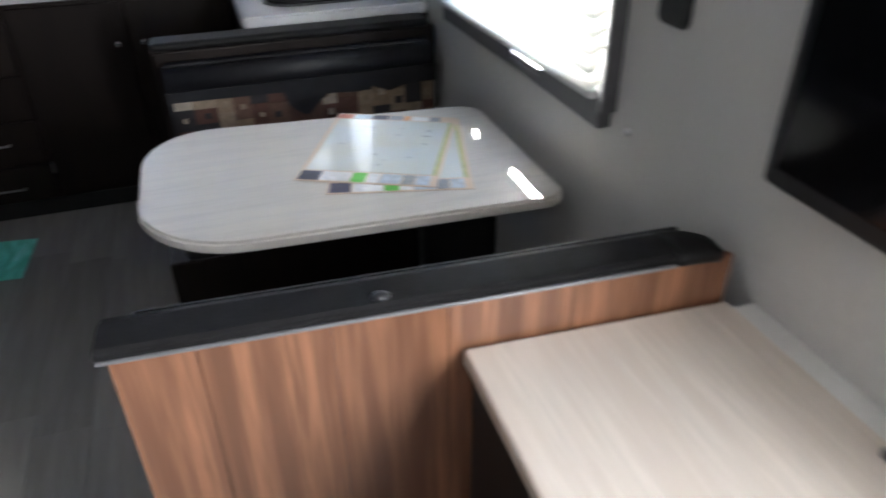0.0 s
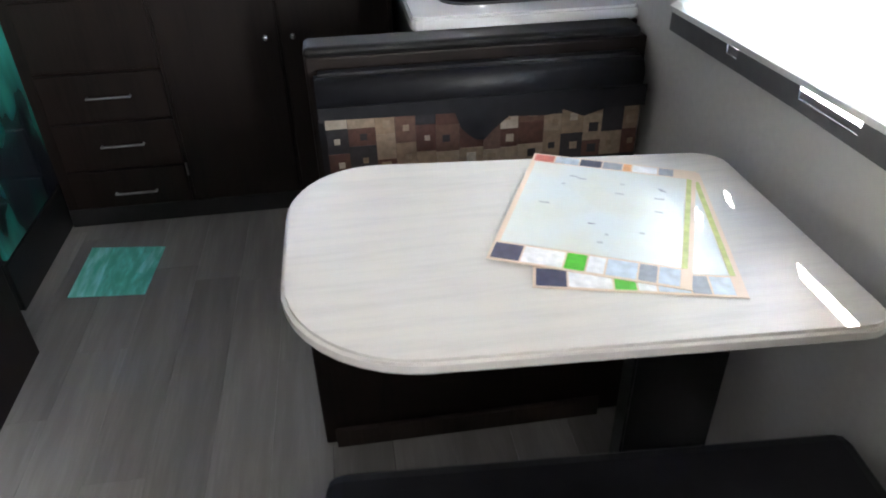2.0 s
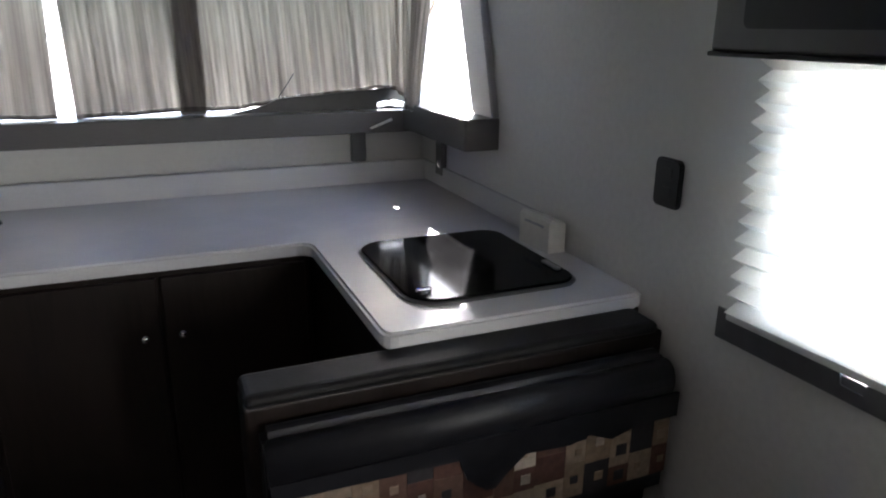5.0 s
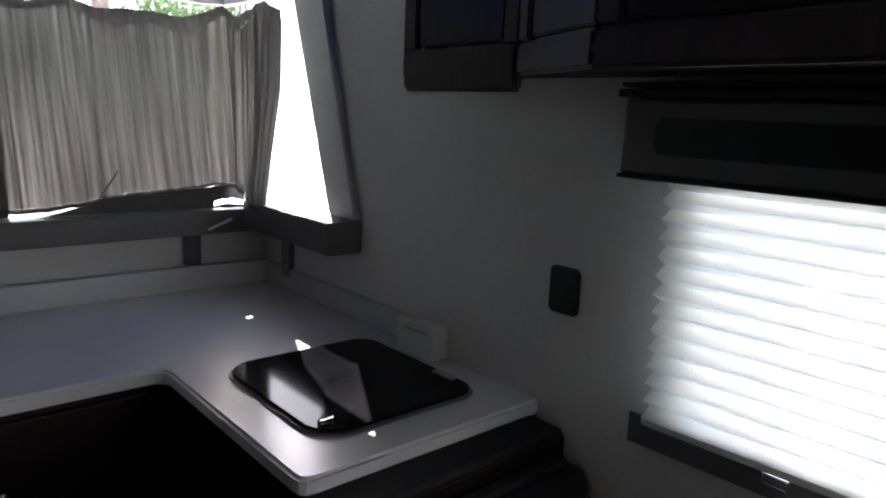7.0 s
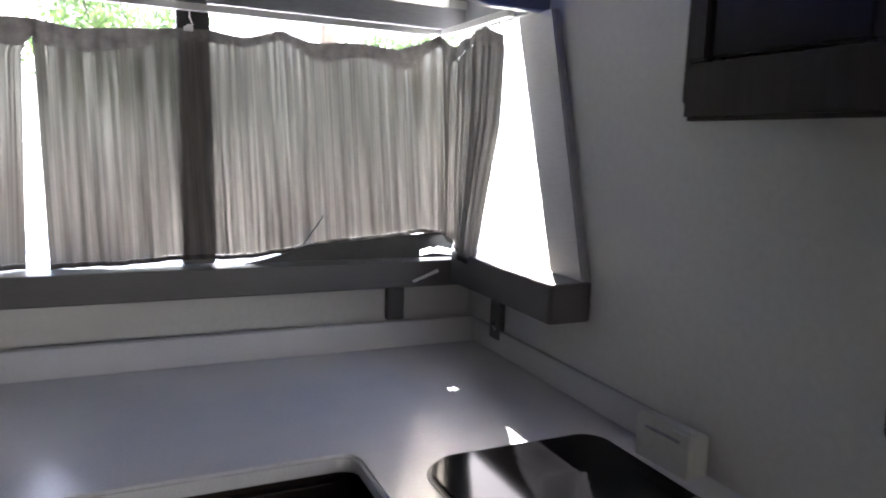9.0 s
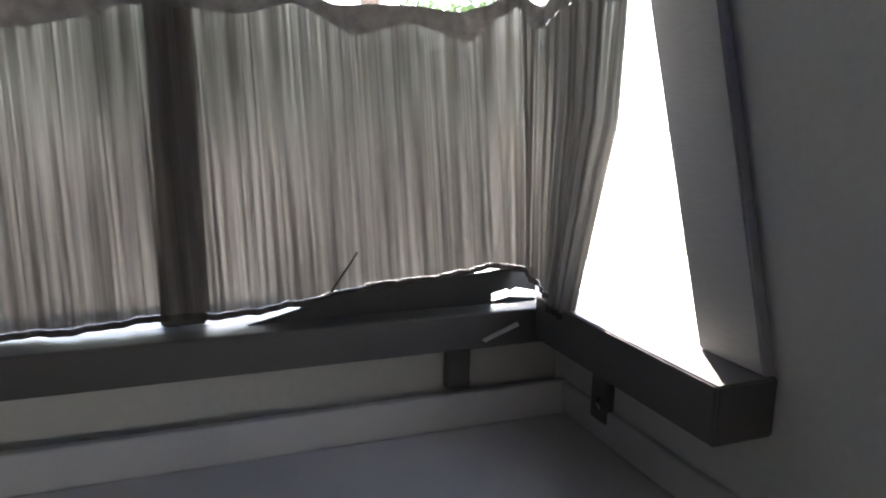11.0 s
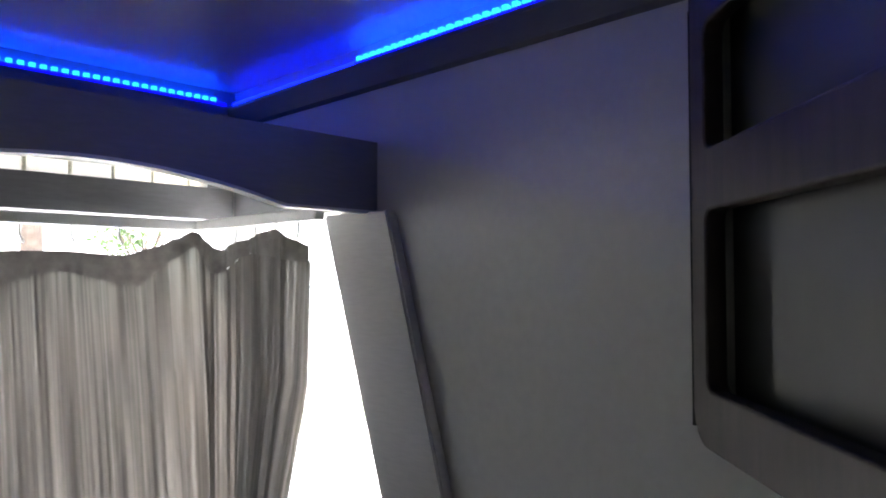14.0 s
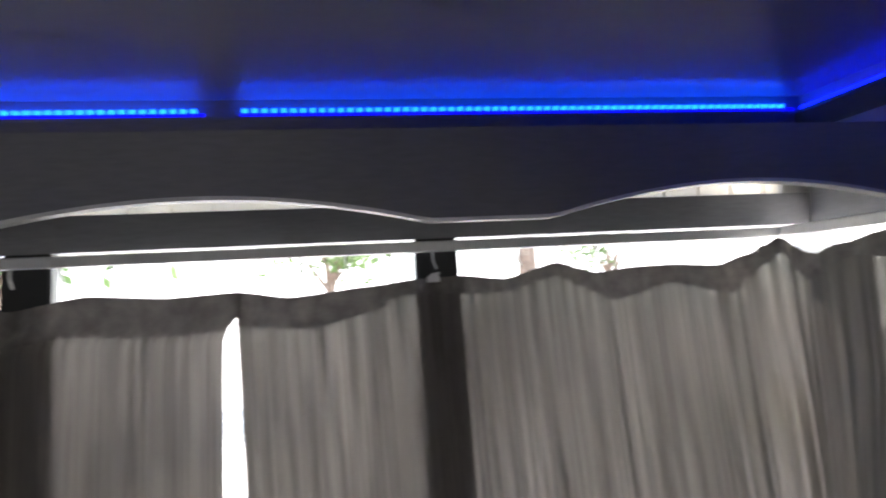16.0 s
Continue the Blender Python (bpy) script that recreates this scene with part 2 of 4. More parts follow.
def child(ob, parent):
    ob.parent, ob.matrix_parent_inverse = parent, parent.matrix_world.inverted()
    return ob


def thing(name, label, category, at=(0, 0, 0), rz=0, group="", kind=""):
    ob = new(name)
    ob.empty_display_size = 0.05
    ob.matrix_world = pose(*at, 0, 0, rz)
    return tagged(ob, label, category, group, kind)


def box(bm, x0, x1, y0, y1, z0, z1, bevel=0.0, seg=2):
    r = bmesh.ops.create_cube(bm, size=1)
    vs = r["verts"]
    for v in vs:
        v.co = Vector((x0 + (v.co.x + .5) * (x1 - x0), y0 + (v.co.y + .5) * (y1 - y0), z0 + (v.co.z + .5) * (z1 - z0)))
    if bevel:
        es = list({e for v in vs for e in v.link_edges})
        bmesh.ops.bevel(bm, geom=es, offset=bevel, segments=seg, affect="EDGES", profile=0.5)
    return bm


def B(*a, **k):
    return box(bmesh.new(), *a, **k)


def prism(bm, pts, axis, a, b):
    """Extrudes a closed outline along an axis: pts are (y,z) for x, (x,z) for y, (x,y) for z."""
    def co(p, h):
        return {"x": (h, p[0], p[1]), "y": (p[0], h, p[1]), "z": (p[0], p[1], h)}[axis]
    lo = [bm.verts.new(co(p, a)) for p in pts]
    hi = [bm.verts.new(co(p, b)) for p in pts]
    k = len(pts)
    bm.faces.new(lo)
    bm.faces.new(hi[::-1])
    for i in range(k):
        bm.faces.new((lo[i], hi[i], hi[(i + 1) % k], lo[(i + 1) % k]))
    return bm


def P(pts, axis, a, b, bevel=0.0):
    bm = prism(bmesh.new(), pts, axis, a, b)
    if bevel:
        bmesh.ops.recalc_face_normals(bm, faces=bm.faces)
        es = [e for e in bm.edges if e.calc_face_angle(0) > 0.6]
        bmesh.ops.bevel(bm, geom=es, offset=bevel, segments=2, affect="EDGES")
    return bm


def cyl(bm, a, b, r0, r1=None, seg=16):
    """A cylinder or cone from point a to point b."""
    a, b = Vector(a), Vector(b)
    d = b - a
    m = Matrix.Translation((a + b) / 2) @ d.to_track_quat("Z", "Y").to_matrix().to_4x4()
    bmesh.ops.create_cone(bm, cap_ends=True, segments=seg, radius1=r0, radius2=r0 if r1 is None else r1, depth=d.length, matrix=m)
    return bm


def tube(bm, pts, r, seg=12):
    for a, b in zip(pts, pts[1:]):
        cyl(bm, a, b, r, seg=seg)
    for p in pts[1:-1]:
        bmesh.ops.create_uvsphere(bm, u_segments=seg, v_segments=8, radius=r, matrix=Matrix.Translation(p))
    return bm


def rounded(x0, x1, y0, y1, radii, n=8):
    """Rounded rectangle outline; radii for the corners (x0,y0),(x1,y0),(x1,y1),(x0,y1)."""
    out = []
    for (cx, cy, sx, sy, a0), r in zip(((x0, y0, 1, 1, 180), (x1, y0, -1, 1, 270), (x1, y1, -1, -1, 0), (x0, y1, 1, -1, 90)), radii):
        for i in range(n + 1):
            a = radians(a0 + 90 * i / n)
            out.append((cx + sx * r + r * math.cos(a), cy + sy * r + r * math.sin(a)))
    return out


def interp(v, pts):
    """Smooth rise and fall between the given points."""
    for (a, p), (c, q) in zip(pts, pts[1:]):
        if v <= c:
            t = max(0.0, min(1.0, (v - a) / (c - a)))
            t = .55 * t + .45 * (t * t * (3 - 2 * t))
            return p + (q - p) * t
    return pts[-1][1]


XL, YB, YF, ZC = -2.45, -3.3, 1.55, 2.175   # left wall, back wall, outside of the front wall, ceiling

# ---------------- shell ----------------
w = bmesh.new()
# opening from y -3.2 to -2.6 is assumed, out of view, for the fill lamp
for pts in ([(YB, 0), (-3.2, 0), (-3.2, ZC), (YB, ZC)], [(-3.2, 0), (-2.6, 0), (-2.6, .98), (-3.2, .98)], [(-3.2, 1.72), (-2.6, 1.72), (-2.6, ZC), (-3.2, ZC)],
            [(-2.6, 0), (-1.075, 0), (-1.075, ZC), (-2.6, ZC)], [(-1.075, 0), (-.335, 0), (-.335, .95), (-1.075, .95)],
            [(-1.075, 1.5), (-.335, 1.5), (-.335, ZC), (-1.075, ZC)], [(-.335, 0), (YF, 0), (YF, 1.17), (-.335, 1.17)],
            [(-.335, 1.17), (.868, 1.17), (1.105, 1.885), (-.335, 1.885)], [(-.335, 1.885), (YF, 1.885), (YF, ZC), (-.335, ZC)],
            [(1.40, 1.17), (YF, 1.17), (YF, 1.885), (1.48, 1.885)]):
    prism(w, pts, "x", 0, .045)
tagged(part("wall_right", w, M_WALL), "pale grey vinyl-clad trailer side wall", "wall", kind="structure")

w = bmesh.new()
box(w, XL, 0, 1.40, YF, 0, 1.17)
box(w, XL, 0, 1.50, YF, 2.034, ZC)
box(w, XL, XL + .12, 1.44, YF, 1.17, 1.888)
box(w, XL, XL + .12, 1.50, YF, 1.957, 2.034)
box(w, -.06, 0, 1.50, YF, 1.957, 2.034)
tagged(part("wall_front", w, M_WALL), "pale grey front wall with long curtained window", "wall", kind="structure")

# side and rear walls are out of view, darkened to absorb bounced lamp light
w = bmesh.new()
prism(w, [(YB, 0), (YF, 0), (YF, ZC), (YB, ZC)], "x", XL - .045, XL)
tagged(part("wall_left", w, M_TRIM), "unseen trailer side wall, dark grey to cut bounced light", "wall", kind="structure")
w = bmesh.new()
prism(w, [(XL, 0), (0, 0), (0, ZC), (XL, ZC)], "y", YB - .045, YB)
tagged(part("wall_back", w, M_TRIM), "unseen plain rear wall, dark grey to cut bounced light", "wall", kind="structure")

c = bmesh.new()
box(c, XL - .045, .045, YB - .045, YF, ZC, ZC + .05)
tagged(part("ceiling", c, M_CEIL), "smooth off-white ceiling panel tinted by blue light", "ceiling", kind="structure")

# crown strips that carry the light tape
tagged(part("crown_trim", P([(0, 2.092), (-.012, 2.096), (-.026, 2.130), (-.026, 2.137), (0, 2.137)], "y", -1.6, 1.50), M_TRIM),
       "narrow grey crown strip along the side wall", "trim", kind="structure")
tagged(part("crown_trim", P([(1.50, 2.036), (1.490, 2.038), (1.474, 2.130), (1.474, 2.137), (1.50, 2.137)], "x", XL, -.028), M_FASCIA),
       "narrow grey crown strip along the front wall", "trim", kind="structure")

# darker strip added to hold down the tape's glow on the wall
tagged(part("glow_damper", B(XL, -.001, 1.4945, 1.4995, 2.1375, 2.1745), M_FASCIA), "grey strip added behind the light tape to dim glow", "trim", kind="structure")

# front window: mullions, glass, rail
fw = thing("window_1", "long front window with dark mullions behind curtains", "window", (-1.22, 1.45, 1.17), kind="structure")


def in_window(ob):
    ob.parent = fw
    ob.matrix_parent_inverse = fw.matrix_world.inverted()
    return ob


for x in (-.845, -1.60):
    in_window(part("mullion", P([(1.405, 1.17), (1.455, 1.17), (1.525, 1.888), (1.482, 1.888)], "x", x - .043, x + .043, .004), M_CABBACK))
g = P([(1.455, 1.17), (1.459, 1.17), (1.524, 1.888), (1.520, 1.888)], "x", XL + .12, 0)
pane = in_window(part("pane", g, M_GLASS))
pane.visible_shadow = False
in_window(part("upper_pane", B(XL + .122, -.062, 1.503, 1.507, 1.958, 2.033), M_FROST, None, "frosted white upper strip pane"))

for x in np.arange(XL + .16, -.07, .078):
    in_window(part("rib", B(float(x), float(x) + .006, 1.4985, 1.5025, 1.9585, 1.984), M_FROST))

sw = thing("window_2", "slanted corner side window beside the front window", "window", (0.02, 1.1, 1.17), kind="structure")
pane = part("pane", P([(.86, 1.165), (1.41, 1.165), (1.48, 1.888), (1.10, 1.888)], "x", .03, .034), M_GLASS)
pane.parent, pane.matrix_parent_inverse = sw, sw.matrix_world.inverted()
pane.visible_shadow = False

tagged(part("window_casing", P([(.745, 1.204), (.891, 1.204), (1.122, 1.877), (.947, 1.877)], "x", -.026, -.001, .004), M_CASING),
       "wide slanted grey casing board beside the corner window", "trim", kind="structure")
tagged(part("window_sill", P(rounded(-.12, -.001, .74, 1.30, (.004, .004, .004, .004), 1), "z", 1.106, 1.203, .003), M_TRIM),
       "deep grey boxed sill under the corner window", "sill", kind="structure")
tagged(part("window_sill", B(XL, -.001, 1.302, 1.399, 1.092, 1.172, .004), M_TRIM),
       "deep grey boxed sill under the front window", "sill", kind="structure")
for x0 in (-.296,):
    tagged(part("sill_bracket", B(x0, x0 + .056, 1.37, 1.399, .976, 1.091, .005), M_DARKTRIM), "dark grey bracket block under the window sill", "bracket")

# scalloped fascia in front of the window head
ARCHES = ((-.753, -.19, 1.919), (-1.50, -.932, 1.915), (-2.25, -1.68, 1.919))
low = []
for x in np.linspace(XL, 0, 123):
    z = 1.878
    for a, b, top in ARCHES:
        if a < x < b:
            z = 1.878 + (top - 1.878) * math.sin(math.pi * (x - a) / (b - a)) ** 0.85
    low.append((float(x), z))
f = bmesh.new()
rows = [[], []]
for k, y in enumerate((1.0, 1.018)):
    for x, z in low:
        rows[k].append((f.verts.new((x, y, z)), f.verts.new((x, y, 1.9985))))
for k in range(2):
    for a, b in zip(rows[k], rows[k][1:]):
        f.faces.new((a[0], b[0], b[1], a[1]))
for (a, b), (a2, b2) in zip(zip(rows[0], rows[0][1:]), zip(rows[1], rows[1][1:])):
    f.faces.new((a[0], b[0], b2[0], a2[0]))
    f.faces.new((a[1], b[1], b2[1], a2[1]))
fascia = tagged(part("scalloped_fascia", f, M_FASCIA), "grey scalloped fascia board above the window curtains", "fascia", kind="structure")
e = bmesh.new()
vs = [[e.verts.new((x, y, z - dz)) for y, dz in ((.997, -.001), (.997, .004), (1.021, .004), (1.021, -.001))] for x, z in low]
for a, b in zip(vs, vs[1:]):
    for i in range(4):
        e.faces.new((a[i], a[(i + 1) % 4], b[(i + 1) % 4], b[i]))
part("edge_band", e, M_ALU, fascia, "thin pale edge band")

tagged(part("window_header", P([(1.485, 1.888), (YF, 1.888), (YF, 1.957), (1.487, 1.957)], "x", XL, -.0065), M_FASCIA), "grey laminate header above the front window", "header", kind="structure")
# side board added only to darken the bright wall inside the fascia box
tagged(part("window_header", B(-.006, -.001, 1.019, 1.484, 1.889, 1.984), M_FASCIA), "grey board added to darken the wall above corner window", "header", kind="structure")
tagged(part("fascia_top", B(XL, -.001, 1.0185, 1.499, 1.9855, 1.9975, .001, 1), M_FASCIA), "grey board closing the top of the fascia box", "fascia", kind="structure")

# black strip added along the sill to fill the dark band under the curtain
dark_strip = thing("sill_dark_strip", "black strip added along the sill to fill dark band", "seal strip", (-.45, 1.37, 1.1725))
strip = [(-.73, 1.1725), (-.67, 1.184), (-.61, 1.200), (-.55, 1.222), (-.42, 1.229), (-.30, 1.240), (-.195, 1.246), (-.195, 1.1725)]
child(part("strip", P(strip, "y", 1.364, 1.372), M_BLACK), dark_strip)
child(part("strip", P([(-.195, 1.1725), (-.195, 1.178), (-.15, 1.186), (-.085, 1.177), (-.085, 1.1725)], "y", 1.364, 1.372), M_BLACK), dark_strip)
child(part("strip", P([(-.195, 1.248), (-.195, 1.196), (-.160, 1.204), (-.150, 1.199), (-.135, 1.206), (-.085, 1.195), (-.085, 1.25)], "y", 1.364, 1.372), M_BLACK), dark_strip)

# curtain rail with hooks
rail = thing("curtain_rail", "white aluminium curtain track turning the corner", "curtain rail", (-.1, 1.46, 1.87))
r = B(XL + .1, -.088, 1.455, 1.475, 1.860, 1.881, .003)
part("track", r, M_ALU, rail).matrix_parent_inverse = rail.matrix_world.inverted()
r = B(-.108, -.088, 1.03, 1.455, 1.860, 1.881, .003)
part("track", r, M_ALU, rail).matrix_parent_inverse = rail.matrix_world.inverted()
for x in list(np.arange(-2.3, -.12, .085)):
    part("hook", tube(bmesh.new(), [(x, 1.462, 1.862), (x, 1.462, 1.842), (x + .006, 1.458, 1.826)], .0022, 6), M_ALU, rail).matrix_parent_inverse = rail.matrix_world.inverted()
for y in np.arange(1.09, 1.44, .07):
    part("hook", tube(bmesh.new(), [(-.1, y, 1.862), (-.1, y, 1.842), (-.1, y + .006, 1.826)], .0022, 6), M_ALU, rail).matrix_parent_inverse = rail.matrix_world.inverted()

# ---------------- curtains ----------------
TOP_R = ((0, 1.80), (.10, 1.785), (.256, 1.799), (.34, 1.808), (.425, 1.81), (.515, 1.80), (.618, 1.827), (.704, 1.803), (.785, 1.811), (.858, 1.812), (.974, 1.806),
         (1.035, 1.824), (1.10, 1.858), (1.186, 1.818), (1.241, 1.832), (1.304, 1.839), (1.379, 1.851), (1.47, 1.818))
HEM_R = ((0, 1.738), (.13, 1.725), (.254, 1.751), (.305, 1.779), (.514, 1.774), (.617, 1.80), (.738, 1.746), (.858, 1.776), (.994, 1.745), (1.10, 1.825), (1.165, 1.769), (1.29, 1.81), (1.47, 1.79))
HEM_L = ((0, 1.73), (.13, 1.725), (.27, 1.735), (.40, 1.715), (.55, 1.75), (.70, 1.715), (.85, 1.75), (1.1, 1.72))
BOT_R = ((0, 1.172), (.10, 1.176), (.35, 1.186), (.50, 1.184), (.58, 1.194), (.68, 1.214), (.80, 1.224), (.93, 1.236), (1.03, 1.246), (1.14, 1.240), (1.22, 1.21), (1.36, 1.182), (1.47, 1.178))
TOP_L = ((0, 1.80), (.13, 1.795), (.27, 1.805), (.40, 1.785), (.55, 1.82), (.70, 1.785), (.85, 1.82), (1.1, 1.79))
BOT_L = ((0, 1.174), (.2, 1.180), (.45, 1.173), (.7, 1.182), (1.1, 1.174))


def curtain(name, label, path, length, top, bot, hem, seed):
    """A gathered curtain: path(s, v) gives its line on plan at s metres along, v from bottom to top."""
    rnd = random.Random(seed)
    waves = [(rnd.uniform(24, 34), rnd.uniform(0, 6), .007), (rnd.uniform(60, 85), rnd.uniform(0, 6), .0045), (rnd.uniform(120, 170), rnd.uniform(0, 6), .0028)]
    ns, nv = 420, 26
    owner = thing(name, label, "curtain", (*path(length / 2, 0)[0], interp(length / 2, bot)))
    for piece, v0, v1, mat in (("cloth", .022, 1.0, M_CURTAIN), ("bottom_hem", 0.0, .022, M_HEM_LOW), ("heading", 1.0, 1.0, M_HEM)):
        bm = bmesh.new()
        weave = bm.loops.layers.uv.new("weave")
        along = {}
        grid = []
        for i in range(ns + 1):
            s = length * i / ns
            zt, zb = interp(s, top), interp(s, bot)
            col = []
            vh = (interp(s, hem) - zb) / (zt - zb)
            vals = [v0 + (vh + .004 - v0) * j / nv for j in range(nv + 1)] if piece == "cloth" else [v0, v1]
            if piece == "heading":
                vals = [vh, (vh + 1) / 2, 1.0]
            for v in vals:
                (x, y), (nx, ny) = path(s, v)
                d = sum(a * math.sin(k * s + p + .6 * math.sin(3 * v + p)) for k, p, a in waves) * (1.15 - .35 * v)
                if piece == "heading":
                    d += .004
                if piece == "bottom_hem":
                    d += .002
                col.append(bm.verts.new((x + nx * d, y + ny * d, zb + v * (zt - zb))))
                along[col[-1]] = (s + seed, zb + v * (zt - zb))
            grid.append(col)
        for a, b in zip(grid, grid[1:]):
            for j in range(len(a) - 1):
                for loop in bm.faces.new((a[j], b[j], b[j + 1], a[j + 1])).loops:
                    loop[weave].uv = along[loop.vert]
        ob = part(piece, bm, mat, owner, smooth=True)
        ob.matrix_parent_inverse = owner.matrix_world.inverted()
    return owner


def path_right(s, v):
    y = 1.385 + .062 * v
    xe = -.118 + .016 * v
    flat = abs(-1.215 - .01 * (v - .5) - xe) - .05
    x0 = -1.208 - .022 * v
    if s < flat:
        return (x0 + s, y), (0, -1)
    if s < flat + .0785:
        a = (s - flat) / .05
        return (xe - .05 + .05 * math.sin(a), y - .05 + .05 * math.cos(a)), (-math.sin(a), -math.cos(a))
    run = (s - flat - .0785) / (1.47 - flat - .0785)
    y_end = 1.165 - .105 * min(1, v * 1.6)
    return (xe, (y - .05) + run * (y_end - y + .05)), (-1, 0)


def path_left(s, v):
    return (-1.262 + .01 * v + .034 * min(1, max(0, (v - .885) / .03)) - s, 1.385 + .062 * v), (0, -1)


curtain("curtain", "gathered taupe curtain, backlit, wrapping the window corner", path_right, 1.47, TOP_R, BOT_R, HEM_R, 3)
curtain("curtain", "gathered taupe curtain, backlit, with sagging top hem", path_left, 1.08, TOP_L, BOT_L, HEM_L, 8)

# pale bar set at a slant on the front of the sill
tab = thing("sill_bar", "small slanted pale grey bar on the window sill", "latch", (-.2, 1.299, 1.10))
child(part("bar", P([(-.246, 1.113), (-.240, 1.107), (-.158, 1.137), (-.163, 1.145)], "y", 1.296, 1.3015), M_ALU), tab)
cord = thing("pull_cord", "thin dark pull cord lying against the curtain", "pull cord", (-.53, 1.36, 1.25))
child(part("cord", tube(bmesh.new(), [(-.50, 1.377, 1.305), (-.525, 1.374, 1.27), (-.56, 1.373, 1.222)], .0025, 6), M_BLACK), cord)

clip = thing("curtain_clip", "small white plastic clip on the curtain top", "clip", (-.862, 1.42, 1.80))
part("jaw", B(-.012, .012, -.004, .004, 0, .012, .002), M_ALU, clip)
part("lever", P([(-.008, .010), (.010, .012), (.014, .019), (-.004, .017)], "y", -.003, .003), M_ALU, clip)

# ---------------- blue light tape ----------------
led = thing("led_strip", "lit blue adhesive light tape above the crown strip", "light strip", (-.6, 1.49, 2.15))
bead_mesh = mesh_from("bead", B(-.0046, .0046, -.0046, .0046, .002, .0105), M_BEAD)
runs = [((x0, 1.484, 2.143), (x1, 1.484, 2.143)) for x0, x1 in ((-2.4, -1.28), (-1.213, -.03))] + [((-.014, 1.04, 2.143), (-.014, -1.5, 2.143))]
for a, b in runs:
    a, b = Vector(a), Vector(b)
    d = (b - a).normalized()
    bm = bmesh.new()
    if abs(d.x) > .5:
        box(bm, min(a.x, b.x), max(a.x, b.x), a.y - .004, a.y + .006, a.z - .005, a.z + .002)
    else:
        box(bm, a.x - .004, a.x + .006, min(a.y, b.y), max(a.y, b.y), a.z - .005, a.z + .002)
    part("tape", bm, M_LED, led).matrix_parent_inverse = led.matrix_world.inverted()
    for i in range(int((b - a).length / .0185)):
        bead = new("bead", bead_mesh)
        bead.location = a + d * (.008 + .0185 * i)
        bead.parent, bead.matrix_parent_inverse = led, led.matrix_world.inverted()

child(part("tape", B(-.016, -.009, 1.045, 1.478, 2.141, 2.148), M_LED_DIM, None, "unlit end of the light tape"), led)

# ---------------- side window with pleated blind ----------------
mw = thing("window_3", "side window with dark frame above the dinette", "window", (0, -.71, .95), kind="structure")


child(part("window_frame", B(-.029, .0, -1.19, -.245, .912, .95, .002), M_DARKTRIM), mw)
for y0, y1, x0 in ((-1.208, -1.196, -.034), (-.345, -.325, -.006)):
    child(part("window_frame", B(x0, 0.0, y0, y1, .95, 1.5, .003), M_DARKTRIM), mw)
pane = child(part("pane", B(.03, .034, -1.075, -.335, .95, 1.5), M_GLASS), mw)
pane.visible_shadow = False

# frame lip with two low places that let a sliver of sun in
lip = [(-1.19, .988), (-.937, .982), (-.93, .938), (-.77, .936), (-.763, .978), (-.558, .973), (-.553, .934), (-.513, .934), (-.508, .972), (-.245, .966), (-.245, .905), (-1.19, .925)]
child(part("window_frame", P(lip, "x", -.034, -.031), M_DARKTRIM), mw)
blind = thing("pleated_blind", "white pleated blind lowered almost to the sill", "blind", (-.03, -.71, .965))


def rail_z(y):
    return .958 + (-.275 - y) / .89 * .020


bm = bmesh.new()
nP, zt = 14, 1.46
prev = None
for i in range(nP * 2 + 1):
    x = -.030 if i % 2 else -.062
    row = []
    for y in np.linspace(-1.194, -.287, 9):
        zb = rail_z(y) + .016
        row.append(bm.verts.new((x + .0015 * math.sin(9 * y + i), y, zb + (zt - zb) * i / (nP * 2))))
    if prev:
        for a in range(8):
            bm.faces.new((prev[a], prev[a + 1], row[a + 1], row[a]))
    prev = row
child(part("pleats", bm, M_SHADE), blind)
child(part("bottom_rail", P([(-1.194, rail_z(-1.194)), (-.285, rail_z(-.285)), (-.285, rail_z(-.285) + .017), (-1.194, rail_z(-1.194) + .017)], "x", -.056, -.036, .002), M_ALU), blind)

val = thing("window_valance", "dark boxed valance with recessed panel over the blind", "valance", (-.06, -.71, 1.43))
child(part("box", B(-.112, -.001, -1.24, -.225, 1.436, 1.565, .005), M_PANEL), val)
child(part("cap", B(-.122, -.001, -1.25, -.215, 1.568, 1.582, .004), M_CABBACK), val)
child(part("cap", B(-.118, -.001, -1.246, -.219, 1.586, 1.594, .003), M_CABBACK), val)
child(part("inset_panel", P(rounded(-1.19, -.292, 1.472, 1.535, (.014,) * 4, 4), "x", -.1145, -.1122), M_BLACK, None, "black inset panel with rounded corners"), val)
child(part("lower_lip", B(-.116, -.001, -1.243, -.222, 1.428, 1.4355, .002), M_CABBACK), val)

# ---------------- overhead cabinet with an open slanted end ----------------
uc = thing("wall_cabinet", "dark brown overhead cabinet with open slanted end shelves", "cabinet", (-.2, -.4, 1.59))
UZ0, UZ1 = 1.590, 2.072
UP = [Vector(p) for p in ((-.05, .412), (-.335, .128), (-.335, -.17), (-.44, -.40), (-.44, -1.35))]


def board(a, b, s0, s1, d0, d1, z0, z1, bevel=.003):
    """An upright board along the plan line a-b: from s0 to s1 metres along it, d0 to d1 behind it."""
    u = (b - a).normalized()
    n = Vector((-u.y, u.x))
    q = [a + u * s + n * d for s, d in ((s0, d0), (s1, d0), (s1, d1), (s0, d1))]
    return P([(p.x, p.y) for p in q], "z", z0, z1, bevel)


outline = [(p.x, p.y) for p in UP] + [(-.002, -1.35), (-.002, .431)]
